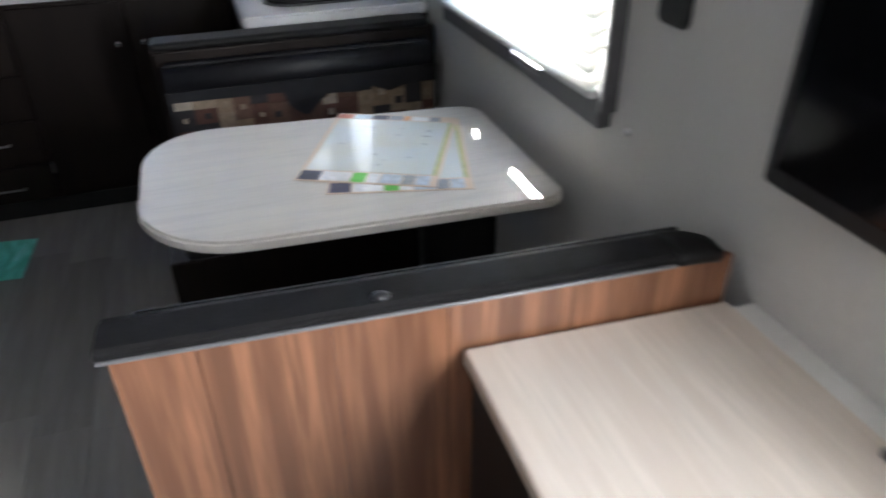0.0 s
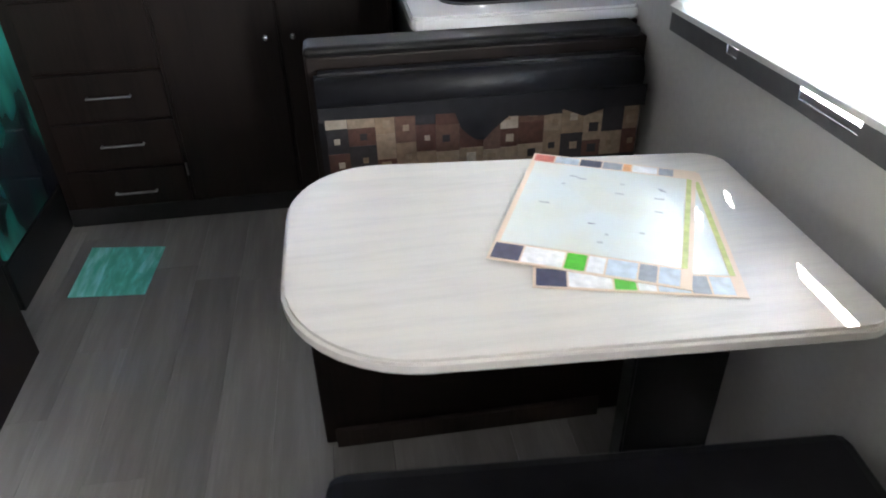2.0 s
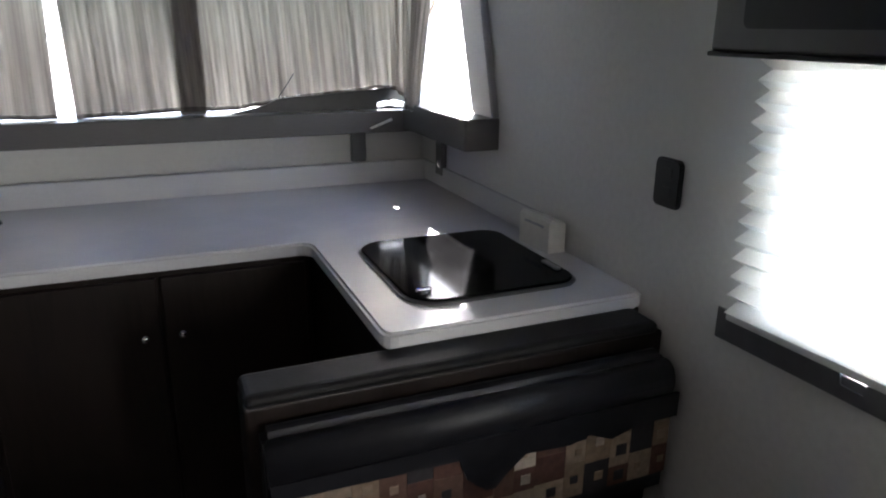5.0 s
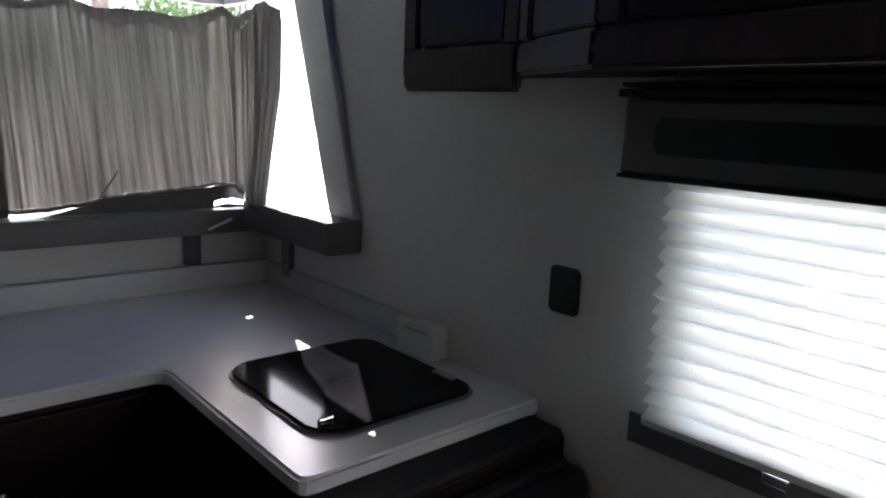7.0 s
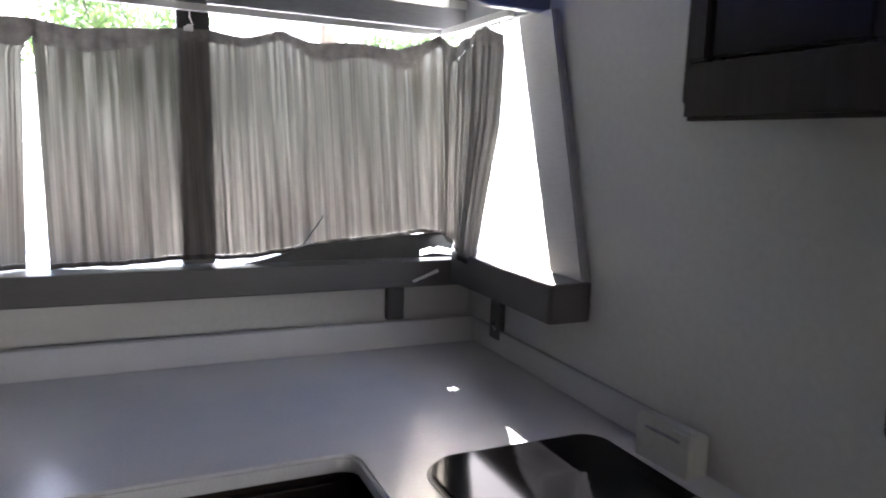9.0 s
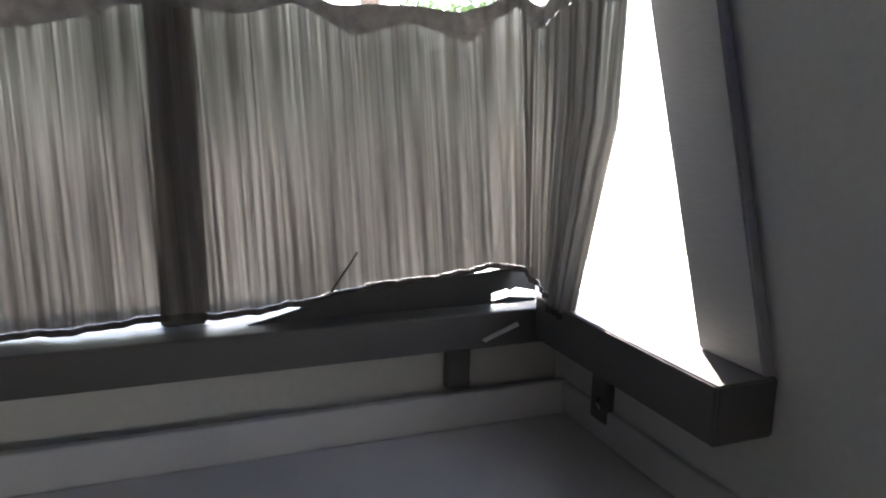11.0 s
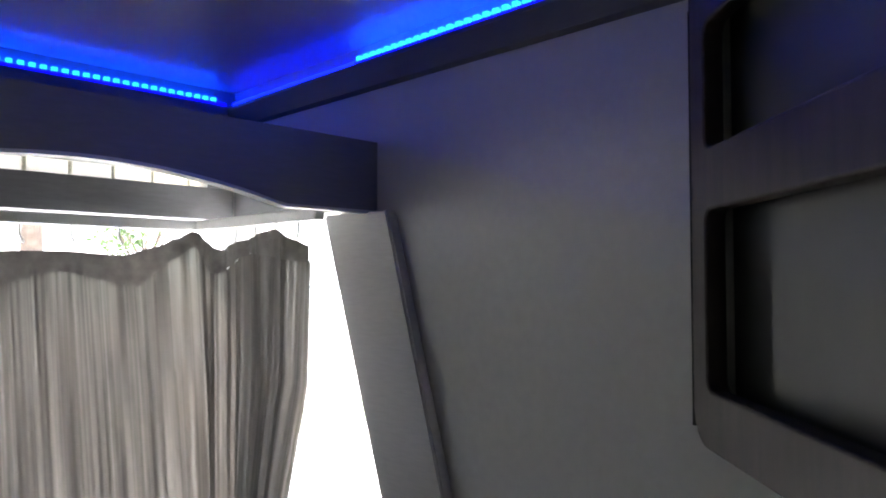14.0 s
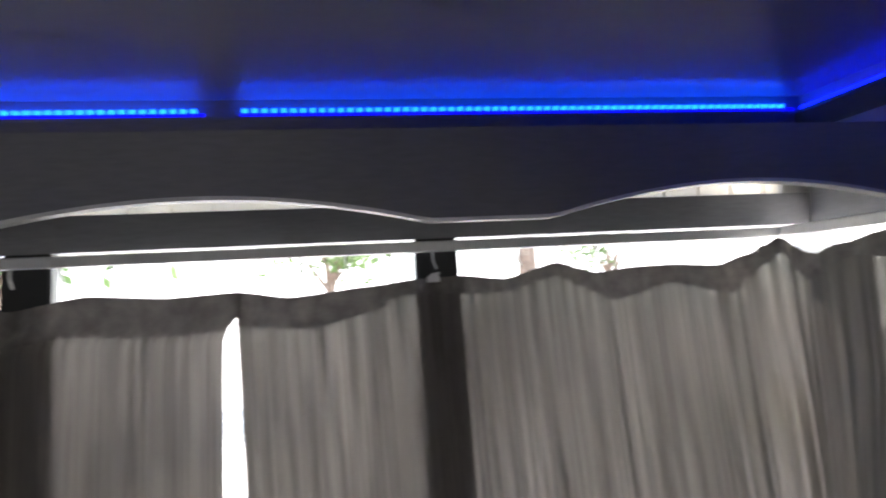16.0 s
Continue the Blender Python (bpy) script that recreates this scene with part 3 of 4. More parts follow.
child(part("floor_board", P([(-.04, .390)] + outline[1:], "z", UZ0 + .02, UZ0 + .03), M_UPPER), uc)
child(part("top_board", P(outline, "z", UZ1 - .012, UZ1), M_UPPER), uc)
child(part("end_panel", P([(-.048, .414), (-.002, .432), (-.002, .424), (-.046, .404)], "z", UZ0 + .017, UZ1 - .013), M_CABBACK), uc)
A, E = UP[0], UP[1]
span = (E - A).length


def framed(outer, holes, depth):
    """A flat board of the given thickness with rounded openings cut through it."""
    cu = bpy.data.curves.new("frame", "CURVE")
    cu.dimensions, cu.fill_mode, cu.extrude, cu.bevel_depth, cu.bevel_resolution = "2D", "BOTH", depth / 2 - .003, .003, 2
    for pts in [outer] + holes:
        sp = cu.splines.new("POLY")
        sp.points.add(len(pts) - 1)
        for p, q in zip(sp.points, pts):
            p.co = (q[0], q[1], 0, 1)
        sp.use_cyclic_u = True
    tmp = bpy.data.objects.new("frame", cu)
    me = bpy.data.meshes.new_from_object(tmp)
    bm = bmesh.new()
    bm.from_mesh(me)
    bpy.data.objects.remove(tmp)
    return bm


hole = [rounded(.036, span - .030, UZ0 + .058, 1.838, (.016,) * 4, 5), rounded(.036, span - .030, 1.896, UZ1 - .040, (.016,) * 4, 5)]
bm = framed(rounded(.004, span - .004, UZ0 + .004, UZ1 - .004, (.032, .006, .006, .006), 6), hole, .022)
u = (E - A).normalized()
n = Vector((-u.y, u.x))
bmesh.ops.transform(bm, verts=bm.verts, matrix=Matrix(((u.x, 0, n.x, A.x + n.x * .011), (u.y, 0, n.y, A.y + n.y * .011), (0, 1, 0, 0), (0, 0, 0, 1))))
child(part("face_frame", bm, M_UPPER, None, "brown face frame with two rounded openings"), uc)
child(part("shelf", board(A, E, .041, span - .046, .024, .045, 1.872, 1.886, .0), M_CABBACK), uc)
child(part("back_panel", board(A, E, .0, span, .046, .051, UZ0 + .018, UZ1 - .014, .0), M_DUSKY), uc)
for a, e in zip(UP[1:], UP[2:]):
    run = (e - a).length
    drop = .024 if a == UP[1] else 0
    child(part("bottom_rail", board(a, e, .001, run - .001, -.002, .02, UZ0 - drop, UZ0 + .052, .006), M_UPPER), uc)
    child(part("top_rail", board(a, e, .001, run - .001, 0, .02, UZ1 - .045, UZ1 - .013), M_UPPER), uc)
    k = max(1, round(run / .45))
    for q in range(k):
        s0, s1 = run * q / k, run * (q + 1) / k
        for s in (s0 + .001, s1 - .036):
            child(part("stile", board(a, e, s, s + .035, 0, .02, UZ0 + .054, UZ1 - .047), M_UPPER), uc)
        child(part("door", board(a, e, s0 + .039, s1 - .039, .006, .02, UZ0 + .057, UZ1 - .05), M_ESPRESSO), uc)

# ---------------- outlets and small wall things ----------------


def outlet(y, z, label):
    o = thing("wall_outlet", label, "outlet", (-.004, y, z))
    child(part("cover", P(rounded(y - .04, y + .04, z - .052, z + .052, (.014,) * 4, 5), "x", -.014, -.001, .004), M_BLACK), o)
    for dz in (-.02, .02):
        child(part("socket", P(rounded(y - .015, y + .015, z + dz - .013, z + dz + .013, (.006,) * 4, 3), "x", -.0155, -.0141), M_BLACK), o)


outlet(-.04, 1.162, "black rounded plastic wall outlet above the worktop")
outlet(-1.35, 1.205, "black rounded plastic wall outlet beside the window")
sb = thing("wall_socket", "small dark plate with chrome latch under the sill", "socket", (-.01, 1.18, .98))
child(part("plate", B(-.022, -.001, 1.15, 1.21, .945, 1.095, .004), M_DARKTRIM), sb)
child(part("latch", tube(bmesh.new(), [(-.024, 1.168, .975), (-.03, 1.172, .99), (-.024, 1.176, 1.0)], .003, 8), M_CHROME), sb)
nub = thing("coat_hook", "small pale round hook on the wall", "hook", (0, -1.26, .93))
bm = bmesh.new()
bmesh.ops.create_uvsphere(bm, u_segments=12, v_segments=8, radius=.008, matrix=Matrix.Translation((-.005, -1.26, .93)))
child(part("button", bm, M_ALU, smooth=True), nub)

tv = thing("television", "black flat television mounted on the side wall", "television", (-.03, -2.05, 1.2))
child(part("bezel", B(-.05, -.012, -2.5, -1.655, 1.025, 1.52, .008), M_BLACK), tv)
child(part("screen", B(-.0525, -.0505, -2.475, -1.68, 1.055, 1.495), M_SCREEN), tv)
child(part("wall_mount", B(-.012, -.001, -2.2, -1.95, 1.15, 1.4), M_BLACK), tv)

# ---------------- kitchen ----------------
base = thing("kitchen_cabinet", "dark espresso base cabinet with three drawers and doors", "cabinet", (-1.2, 1.0, 0))
child(part("body", B(-1.905, -.625, .675, 1.395, .0, .858), M_ESPRESSO), base)
child(part("toe_kick", B(-1.905, -.625, .668, .674, .0, .075), M_BLACK), base)


def pull(x0, x1, y, z, parent):
    ob = part("handle", tube(bmesh.new(), [(x0, y + .012, z), (x0, y - .012, z), (x1, y - .012, z), (x1, y + .012, z)], .0045, 8), M_STEEL, None, "brushed steel bar pull")
    ob.parent, ob.matrix_parent_inverse = parent, parent.matrix_world.inverted()


for z, zz0, zz1 in ((.518, .43, .60), (.335, .245, .42), (.142, .085, .235)):
    d = child(part("drawer", B(-1.86, -1.44, .656, .674, zz0, zz1, .003), M_ESPRESSO), base)
    pull(-1.705, -1.56, .654, z, d)
child(part("false_front", B(-1.86, -1.44, .656, .674, .61, .845, .003), M_ESPRESSO), base)
for x0, x1, k in ((-1.425, -1.025, -1.066), (-1.015, -.64, -.974)):
    d = child(part("door", B(x0, x1, .656, .674, .085, .845, .003), M_ESPRESSO), base)
    bm = cyl(bmesh.new(), (k, .655, .693), (k, .640, .693), .005)
    bmesh.ops.create_uvsphere(bm, u_segments=14, v_segments=10, radius=.012, matrix=Matrix.Translation((k, .634, .693)))
    kn = part("knob", bm, M_CHROME, None, "round chrome knob", True)
    kn.parent, kn.matrix_parent_inverse = d, d.matrix_world.inverted()
child(part("latch", tube(bmesh.new(), [(-1.432, .652, .195), (-1.43, .645, .22), (-1.432, .652, .245)], .004, 8), M_STEEL), base)

pen = thing("peninsula_cabinet", "dark espresso cabinet under the cooktop end", "cabinet", (-.3, .33, 0))
child(part("body", B(-.60, -.002, .03, 1.395, 0, .858, .002, 1), M_ESPRESSO), pen)
child(part("front_rail", B(-.60, -.002, .018, .0295, .80, .857, .002, 1), M_UPPER, None, "brown front rail"), pen)

ct = thing("worktop", "pale L-shaped laminate worktop with rounded edge", "worktop", (-.6, .9, .86))
outline = [(XL + .002, 1.335), (XL + .002, .70), (-1.915, .70), (-1.915, .657)]
outline += [(-.66 + .035 * math.sin(a), .657 - .035 + .035 * math.cos(a)) for a in (0, .4, .8, 1.2, 1.57)]
outline += [(-.625 + .03 - .03 * math.cos(a), 0.03 - .03 * math.sin(a)) for a in (0, .5, 1.0, 1.57)]
outline += [(-.03 + .028 * math.sin(a), .028 - .028 * math.cos(a)) for a in (0, .5, 1.0, 1.57)]
outline += [(-.002, 1.335)]
child(part("top", P(outline, "z", .862, .9, .007), M_COUNTER), ct)
child(part("backsplash", B(XL + .002, -.002, 1.336, 1.36, .862, .978, .005), M_COUNTER), ct)
child(part("backsplash", B(-.018, -.001, .45, 1.334, .902, .975, .004), M_COUNTER), ct)



def bowed(x0, x1, y0, y1, radii, bow):
    """Rounded rectangle with gently bowed sides."""
    cx, cy = (x0 + x1) / 2, (y0 + y1) / 2
    out = []
    for px, py in rounded(x0, x1, y0, y1, radii, 8):
        fx, fy = (px - cx) / (x1 - x0) * 2, (py - cy) / (y1 - y0) * 2
        out.append((px + bow * fx * (1 - fy * fy), py + bow * fy * (1 - fx * fx)))
    return out


hob = thing("cooktop", "black glass-lidded cooktop set in the worktop", "cooktop", (-.315, .33, .9))
child(part("rim", P(bowed(-.526, -.104, .10, .56, (.07, .05, .05, .07), .012), "z", .9005, .906, .002), M_DARKTRIM), hob)
child(part("glass_lid", P(bowed(-.518, -.112, .108, .552, (.064, .045, .045, .064), .012), "z", .9065, .914, .002), M_BLACKGLASS), hob)
child(part("hinge", B(-.135, -.120, .17, .24, .9145, .920, .002), M_STEEL), hob)
child(part("handle", tube(bmesh.new(), [(-.50, .15, .914), (-.50, .15, .922), (-.47, .15, .922), (-.47, .15, .914)], .004, 8), M_CHROME), hob)

card = thing("paper_box", "small white carton standing on the worktop", "box", (-.045, .40, .9), 4)
bm = P([(-.027, 0), (.027, 0), (.027, .080), (-.027, .088)], "y", -.078, .062, .0015)
carton = part("carton", bm, M_EDGE, card)
part("flap", P([(-.022, .0870), (.022, .0820), (.022, .0835), (-.022, .0945)], "y", -.076, .060), M_EDGE, card, "half-open top flap")
part("printed_bar", B(-.0288, -.0275, -.055, .035, .066, .073), PRINT["grey"], card)

tap = thing("faucet", "black kitchen faucet with chrome spout tip", "faucet", (-1.82, 1.2, .9))
bm = cyl(bmesh.new(), (-1.82, 1.2, .9), (-1.82, 1.2, .915), .026)
child(part("base", bm, M_CHROME), tap)
child(part("riser", tube(bmesh.new(), [(-1.82, 1.2, .912), (-1.82, 1.2, 1.0), (-1.835, 1.2, 1.09)], .014, 12), M_BLACK, smooth=True), tap)
child(part("spout", tube(bmesh.new(), [(-1.82, 1.2, .955), (-1.76, 1.2, 1.0), (-1.66, 1.19, 1.075)], .013, 12), M_BLACK, smooth=True), tap)
bm = bmesh.new()
bmesh.ops.create_uvsphere(bm, u_segments=16, v_segments=10, radius=.019, matrix=Matrix.Translation((-1.65, 1.19, 1.08)))
child(part("tip", bm, M_CHROME, None, "round chrome tip", True), tap)
plug = thing("drain_plug", "small dark rubber plug lying on the worktop", "plug", (-1.447, 1.165, .9))
part("plug", cyl(bmesh.new(), (0, 0, 0), (0, 0, .012), .02, .016), M_BLACK, plug)
part("pull_ring", tube(bmesh.new(), [(-.006, 0, .012), (0, 0, .02), (.006, 0, .012)], .0018, 6), M_STEEL, plug)

# ---------------- dinette ----------------
fb = thing("dinette_bench", "black vinyl dinette bench with patchwork fabric back", "bench", (-.48, -.3, 0))
child(part("base", B(-.945, -.01, -.575, -.02, 0.0045, .40, .006), M_ESPRESSO), fb)
child(part("toe_strip", B(-.917, -.235, -.59, -.577, .0, .062, .003), M_UPPER, None, "brown wood toe strip"), fb)
child(part("back_panel", B(-.905, -.008, -.075, .012, .401, .84, .006), M_ESPRESSO), fb)
child(part("cap_roll", B(-.905, -.03, -.088, .012, .84, .868, .013, 3), M_VINYL2), fb)
child(part("seat_cushion", B(-.90, -.03, -.60, -.17, .402, .50, .03, 3), M_VINYL), fb)
bm = P([(-.076, .50), (-.16, .50), (-.165, .70), (-.150, .77), (-.125, .808), (-.10, .815), (-.08, .81)], "x", -.885, -.035, .012)
cush = child(part("back_cushion", bm, M_VINYL), fb)
# patchwork band: patches of cloth under a pointed vinyl flap
rnd = random.Random(11)


def patch(x0, x1, z0, z1, mi, y=-.1685):
    ob = part("cloth_patch", box(bmesh.new(), x0, x1, y, y + .004, z0, z1), CLOTH[mi])
    ob.parent, ob.matrix_parent_inverse = cush, cush.matrix_world.inverted()


x = -.868
while x < -.05:
    x1 = min(x + rnd.uniform(.042, .07), -.045)
    z, last = .552, -1
    while z < .712:
        z1 = min(z + rnd.uniform(.04, .085), .716)
        if .716 - z1 < .025:
            z1 = .716
        mi = rnd.choice([i for i in (0, 1, 2, 3, 4, 5, 3, 1) if i != last])
        patch(x, x1 - .0008, z, z1 - .0008, mi)
        if z1 - z > .04 and rnd.random() < .7:
            cx, cz, hh = (x + x1) / 2 + rnd.uniform(-.006, .006), (z + z1) / 2, rnd.uniform(.007, .013)
            patch(cx - hh, cx + hh, cz - hh, cz + hh, rnd.choice([i for i in (0, 2, 3, 5) if i != mi]), -.1705)
        last, z = mi, z1
    x = x1
bol = [(-.142 - .032 * math.cos(a), .765 + .046 * math.sin(a)) for a in [2 * math.pi * q / 18 for q in range(18)]]
bol = part("bolster", P(bol, "x", -.882, -.045, .004), M_VINYL, None, "padded black vinyl roll", True)
bol.parent, bol.matrix_parent_inverse = cush, cush.matrix_world.inverted()
flap = P([(-.882, .745), (-.882, .714), (-.54, .708), (-.525, .665), (-.505, .645), (-.485, .63), (-.465, .628), (-.44, .655), (-.40, .688), (-.30, .682),
          (-.255, .695), (-.20, .672), (-.14, .69), (-.036, .69), (-.036, .745)], "y", -.176, -.169)
fl = part("flap", flap, M_VINYL, None, "black vinyl flap with pointed edge")
fl.parent, fl.matrix_parent_inverse = cush, cush.matrix_world.inverted()

nb = thing("dinette_bench", "black vinyl dinette bench with walnut back panel", "bench", (-.48, -1.35, 0), 0)
child(part("base", B(-.93, -.03, -1.60, -1.14, 0, .40, .006), M_ESPRESSO), nb)
k = 0
for x0, x1 in ((-.905, -.80), (-.80, -.63), (-.63, -.47), (-.47, -.30), (-.30, -.03)):
    child(part("board", B(x0 + .0006, x1 - .0006, -1.612 - .0006 * (k % 2), -1.601, 0.0045, .893), M_WOOD, None, "walnut-look board"), nb)
    k += 1
bm = P([(-1.618, .892), (-1.620, .906), (-1.611, .912), (-1.558, .914), (-1.536, .904), (-1.534, .86), (-1.545, .852), (-1.60, .886)], "x", -.918, -.125, .004)
child(part("cap_roll", bm, M_VINYL2), nb)
bm = bmesh.new()
rings = []
for q in range(9):
    a = radians(90 * q / 8)
    k, x = math.cos(a), -.125 + .10 * math.sin(a)
    rings.append([bm.verts.new((x, -1.577 + (py + 1.577) * (.55 + .45 * k), .843 + (pz - .843) * (.45 + .55 * k))) for py, pz in
                  ((-1.618, .892), (-1.620, .906), (-1.611, .912), (-1.558, .914), (-1.536, .904), (-1.534, .86))])
for p, q in zip(rings, rings[1:]):
    for i in range(6):
        bm.faces.new((p[i], p[(i + 1) % 6], q[(i + 1) % 6], q[i]))
bm.faces.new(rings[0])
bm.faces.new(rings[-1])
child(part("cap_end", bm, M_VINYL2, None, "rounded padded end", True), nb)
child(part("cap_piping", tube(bmesh.new(), [(-.915, -1.620, .896), (-.13, -1.620, .896)], .003, 8), M_DARKTRIM, None, "thin grey piping"), nb)
child(part("back_cushion", P([(-1.60, .50), (-1.47, .50), (-1.462, .72), (-1.468, .84), (-1.49, .88), (-1.515, .888), (-1.535, .85)], "x", -.895, -.05, .01), M_VINYL), nb)
child(part("seat_cushion", B(-.915, -.05, -1.47, -1.09, .402, .50, .03, 3), M_VINYL), nb)
bm = bmesh.new()
bmesh.ops.create_uvsphere(bm, u_segments=14, v_segments=8, radius=.010, matrix=Matrix.Translation((-.56, -1.60, .914)) @ Matrix.Diagonal((1.3, 1, .6, 1)))
child(part("button", bm, M_BLACK, smooth=True), nb)
nb.rotation_euler = (0, 0, radians(-3.6))

tb = thing("dinette_table", "pale wood-look dinette table with rounded end", "table", (-.5, -.85, 0))


def table_outline(grow):
    pts = rounded(-.437 - grow, .446 + grow, -.269 - grow, .341 + grow, (.21, .05, .07, .19), 10)
    return [(px, py - (max(0, py) / .341 * (px + .323) * .105) + (min(0, py) / .269 * (px + .303) * .058)) for px, py in pts]


part("tabletop", P(table_outline(0), "z", .727, .755, .007), M_TABLE, tb)
part("trestle", P([(.20, .05), (.40, .05), (.40, .60), (.435, .7265), (.165, .7265), (.20, .60)], "y", -.02, .035, .005), M_BLACK, tb)
part("foot", B(.14, .44, -.09, .10, .0055, .05, .01), M_BLACK, tb)


def placemat(name, label, at, rz, seed):
    """A printed map sheet with a border of small advertising blocks."""
    t = thing(name, label, "map sheet", at, rz)
    part("sheet", B(-.16, .16, -.20, .20, 0, .0012), M_PAPER_EDGE, t)
    part("map", B(-.150, .142, -.145, .162, .0014, .0018), M_PAPER, t)
    part("stripe", B(.143, .152, -.145, .162, .0014, .0018), PRINT["olive"], t)
    rnd = random.Random(seed)
    x = -.155
    for key, wd in (("navy", .05), ("white", .07), ("green", .035), ("white", .03), ("blue", .05), ("grey", .03), ("blue", .035)):
        part("advert", B(x, x + wd - .003, -.195, -.150, .0014, .0018), PRINT[key], t)
        x += wd
    x = -.155
    for key, wd in (("red", .042), ("blue", .05), ("navy", .045), ("grey", .04), ("orange", .018), ("white", .05), ("grey", .03)):
        part("advert", B(x, x + wd - .003, .167, .195, .0014, .0018), PRINT[key], t)
        x += wd
    for i in range(14):
        a, b = rnd.uniform(-.12, .1), rnd.uniform(-.11, .13)
        part("map_mark", B(a, a + rnd.uniform(.006, .02), b, b + .003, .0020, .0023), PRINT["grey"], t)


placemat("map_sheet", "printed area map with coloured advert border", (-.345, -.835, .7562), -15, 2)
placemat("map_sheet", "printed area map lying on top of another", (-.375, -.79, .7586), -26, 5)

# ---------------- desk by the bench ----------------
dk = thing("side_cabinet", "low cabinet with cream wood-look top behind the bench", "cabinet", (-.23, -1.9, 0))
child(part("top", P([(-.482, -2.28), (-.045, -2.28), (-.045, -1.647), (-.468, -1.620)], "z", .785, .813, .003), M_DESK), dk)
child(part("body", P([(-.468, -2.27), (-.045, -2.27), (-.045, -1.651), (-.455, -1.626)], "z", 0.0045, .784), M_ESPRESSO), dk)
child(part("filler_strip", B(-.044, -.001, -2.28, -1.66, .0045, .808, .002), M_WALL, None, "pale grey strip closing the gap to the wall"), dk)
child(part("corner_clip", B(-.075, -.046, -2.0, -1.96, .8135, .826, .003), M_DARKTRIM), dk)

# ---------------- side with refrigerator and sofa ----------------
fr = thing("refrigerator", "dark glossy refrigerator with teal patches on its door", "refrigerator", (-2.2, .42, 0))
child(part("body", B(XL + .003, -1.925, .15, .69, 0, 1.75, .004), M_BLACK), fr)
# door is near black, mottled with large teal noise patches
child(part("door", B(-1.924, -1.905, .16, .685, .19, 1.25, .006), M_TEAL_DOOR, None, "glossy dark door mottled with teal"), fr)
child(part("freezer_door", B(-1.924, -1.905, .16, .685, 1.26, 1.74, .006), M_BLACKGLASS), fr)
child(part("kick_plate", B(-1.924, -1.912, .15, .69, 0, .18, .003), M_BLACK), fr)
so = thing("sofa", "black vinyl jackknife sofa on a dark base", "sofa", (-2.1, -1.0, 0))
child(part("base", B(XL + .003, -1.80, -2.2, -.07, 0, .36, .006), M_ESPRESSO), so)
child(part("seat", B(XL + .003, -1.78, -2.2, -.05, .362, .50, .045, 4), M_VINYL, smooth=False), so)
child(part("backrest", B(XL + .003, XL + .16, -2.2, -.06, .50, .92, .05, 4), M_VINYL), so)
child(part("armrest", B(XL + .16, -1.86, -.16, -.05, .50, .66, .04, 3), M_VINYL), so)

# pool of teal light on the floor, painted as thin coloured slabs
sheet = thing("floor_light_patch", "patch of teal light on the floor, built as slab", "plastic sheet", (-1.66, .33, .008))
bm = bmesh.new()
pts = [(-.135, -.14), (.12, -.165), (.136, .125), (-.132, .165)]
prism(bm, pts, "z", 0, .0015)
part("film", bm, M_TEAL_LIGHT_BASE, sheet, "base tone of the painted light")
part("light_band", P([(-.133, -.138), (-.045, -.147), (-.052, .150), (-.130, .163)], "z", .0017, .0032), M_TEAL_LIGHT, sheet, "brighter band of the painted light")
part("light_band", P([(.06, -.03), (.098, -.04), (.134, .122), (.105, .128)], "z", .0017, .0032), M_TEAL_LIGHT, sheet, "brighter band of the painted light")

# ---------------- outdoors ----------------
bm = bmesh.new()
s = 400
vs = [bm.verts.new(p) for p in ((-s, -s, -.55), (s, -s, -.55), (s, s, -.55), (-s, s, -.55))]
bm.faces.new(vs)
tagged(part("ground", bm, M_GROUND), "pale dusty gravel ground of a camp site", "ground", kind="structure")
bm = prism(bmesh.new(), rounded(5.0, 8.8, 8.8, 10.4, (.3, .3, .3, .3), 6), "z", -.55, -.535)
tagged(part("lawn", bm, M_GRASS), "low strip of green lawn beyond the gravel", "lawn", kind="stuff")


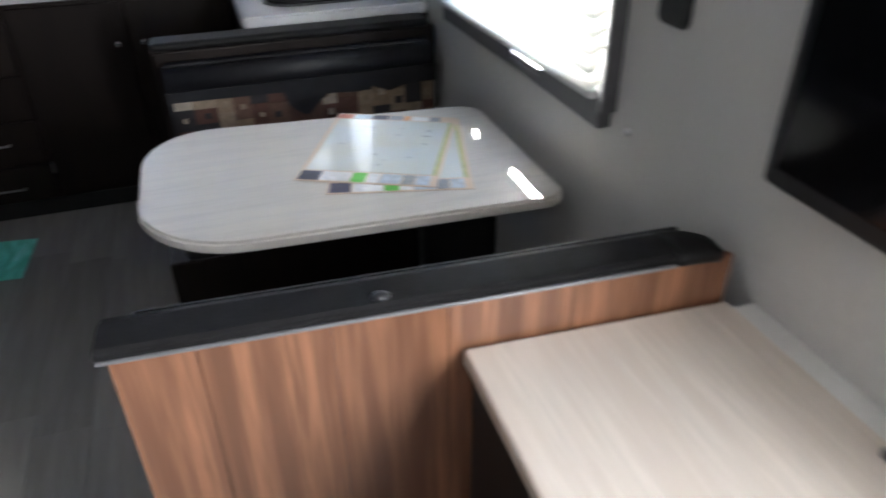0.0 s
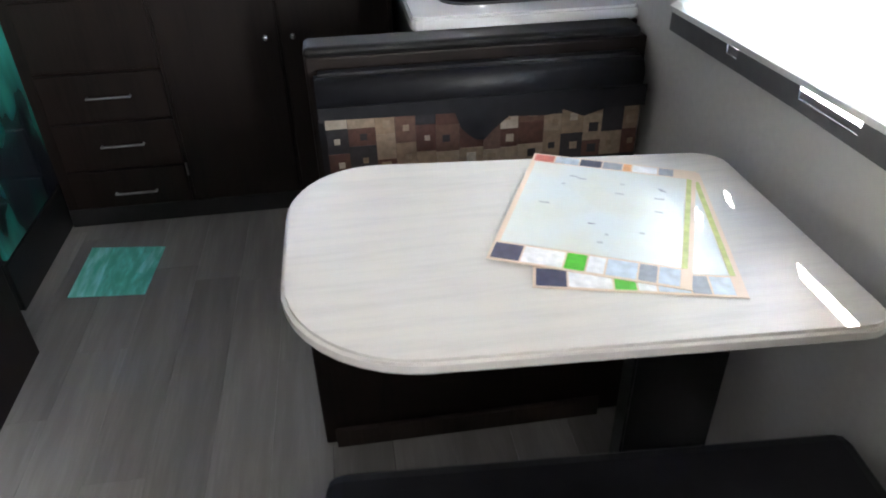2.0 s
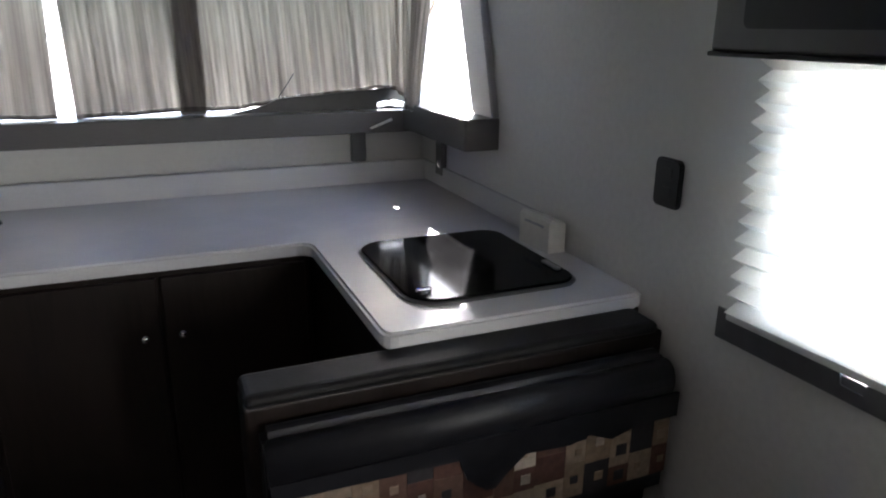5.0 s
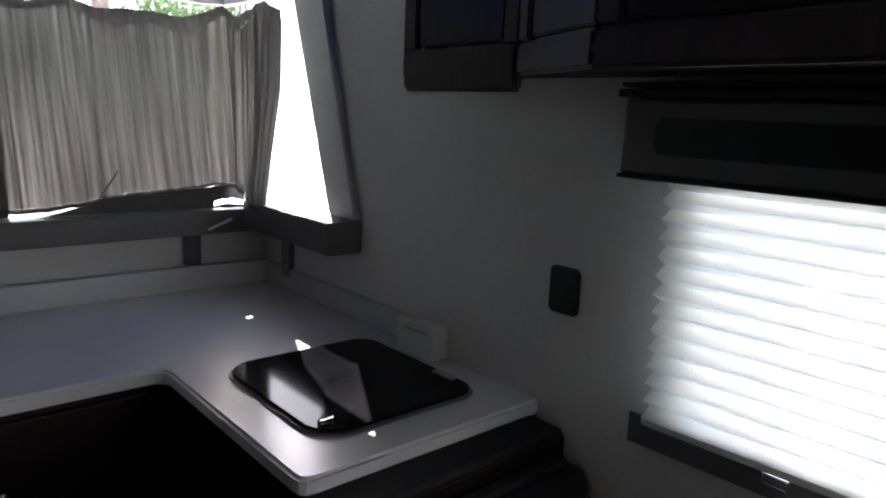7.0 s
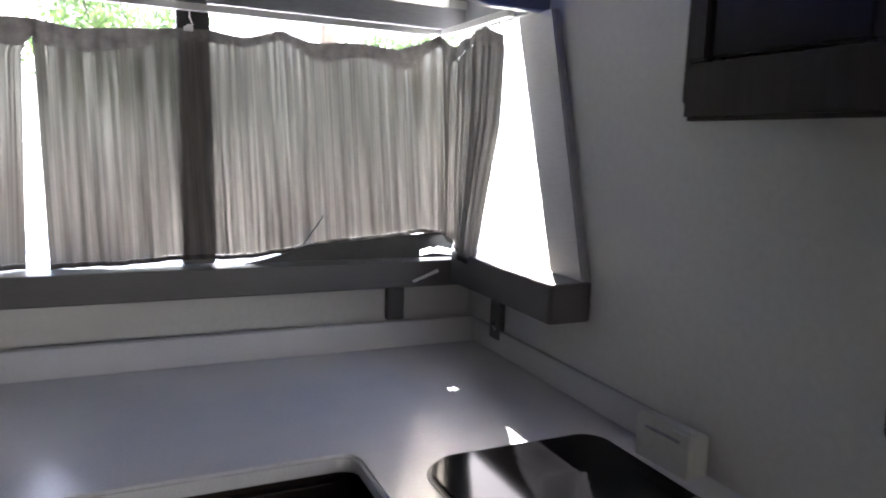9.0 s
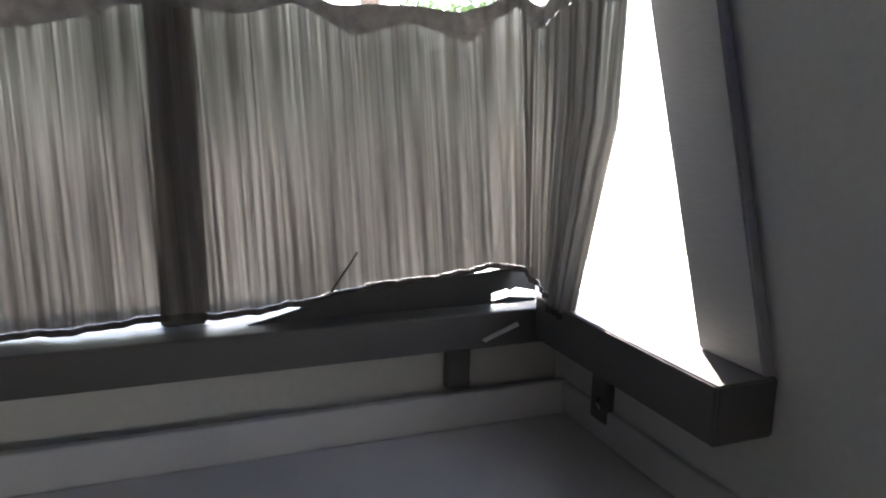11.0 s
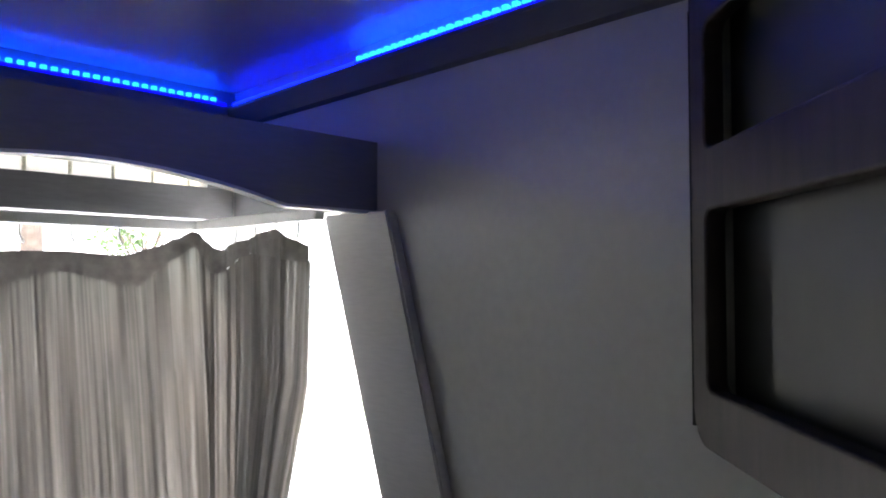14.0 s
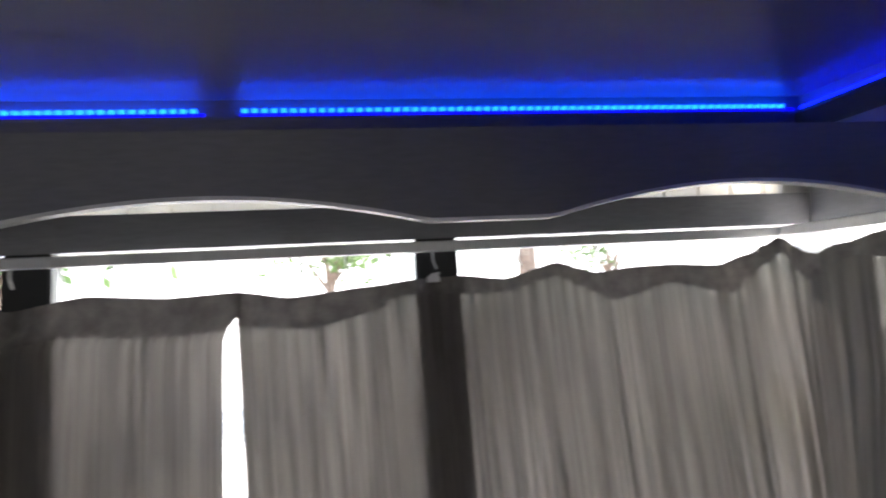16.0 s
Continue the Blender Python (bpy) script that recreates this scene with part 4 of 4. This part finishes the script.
def tree(at, h, crown, seed):
    rnd = random.Random(seed)
    t = thing("tree", "leafy green tree with open crown", "tree", at, group="trees beyond the gravel")
    tr = bmesh.new()
    cyl(tr, (0, 0, 0), (0, 0, h * .45), .16, .11, 10)
    tips = []
    for i in range(9):
        a = i * 2.4 + rnd.random()
        p = Vector((math.cos(a) * crown * rnd.uniform(.3, .8), math.sin(a) * crown * rnd.uniform(.3, .8), h * rnd.uniform(.55, .95)))
        cyl(tr, (0, 0, h * rnd.uniform(.3, .45)), p, .06, .015, 6)
        tips.append(p)
    part("trunk", tr, M_BARK, t)
    verts, faces = [], []
    for i in range(2600 if h < 9 else 9000):
        c = rnd.choice(tips) + Vector((rnd.gauss(0, .5), rnd.gauss(0, .5), rnd.gauss(0, .45))) * crown * .45
        u = Vector((rnd.gauss(0, 1), rnd.gauss(0, 1), rnd.gauss(0, 1))).normalized() * .13
        v = u.orthogonal().normalized() * .07
        k = len(verts)
        verts += [c - u, c + v, c + u, c - v]
        faces.append((k, k + 1, k + 2, k + 3))
    me = bpy.data.meshes.new("crown")
    me.from_pydata([tuple(p) for p in verts], [], faces)
    me.materials.append(M_LEAF)
    ob = new("crown", me)
    ob.parent = t


# last tree is made tall and dense to screen the curtain gap from sun
for i, (x, y, h) in enumerate(((-9.0, 9.5, 6.5), (-5.8, 11.0, 6.0), (-12.5, 11.5, 7.0), (-1.0, 19.0, 6.5), (9.0, 24.0, 6.0), (1.9, 10.2, 10.4))):
    tree((x, y, -.55), h, 2.2 if i != 5 else 1.7, 20 + i)

# added ring around the site, self-glowing in place of the bright distance
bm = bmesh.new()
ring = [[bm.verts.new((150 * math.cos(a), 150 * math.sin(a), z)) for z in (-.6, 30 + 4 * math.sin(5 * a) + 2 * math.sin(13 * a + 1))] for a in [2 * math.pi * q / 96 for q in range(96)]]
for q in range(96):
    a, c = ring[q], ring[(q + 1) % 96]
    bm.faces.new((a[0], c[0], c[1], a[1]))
tagged(part("backdrop", bm, M_BACKDROP_GLOW), "pale self-glowing backdrop ring in place of bright distance", "hills", kind="structure")

# ---------------- floor planks ----------------
floor = tagged(part("floor", B(XL, 0, YB, 1.40, -.05, -.001), M_BLACK), "grey wood-look vinyl plank floor", "floor", kind="structure")
rnd = random.Random(4)
PW = .152
plank_mesh = {}
for i in range(17):
    x0 = XL + i * PW
    x1 = min(x0 + PW, 0)
    if x1 - x0 < .02:
        continue
    y = YB + rnd.uniform(-.8, 0)
    while y < .75:
        y1 = y + .92
        a, b = max(y, YB), min(y1, .75)
        if b - a > .01:
            key = (round(x1 - x0, 3), round(b - a, 3))
            if key not in plank_mesh:
                plank_mesh[key] = mesh_from("plank", box(bmesh.new(), -(x1 - x0) / 2 + .0006, (x1 - x0) / 2 - .0006, -(b - a) / 2 + .0006, (b - a) / 2 - .0006, -.001, .004), M_PLANK)
            ob = new("plank", plank_mesh[key])
            ob.location = ((x0 + x1) / 2, (a + b) / 2, 0)
            ob.parent = floor
        y = y1
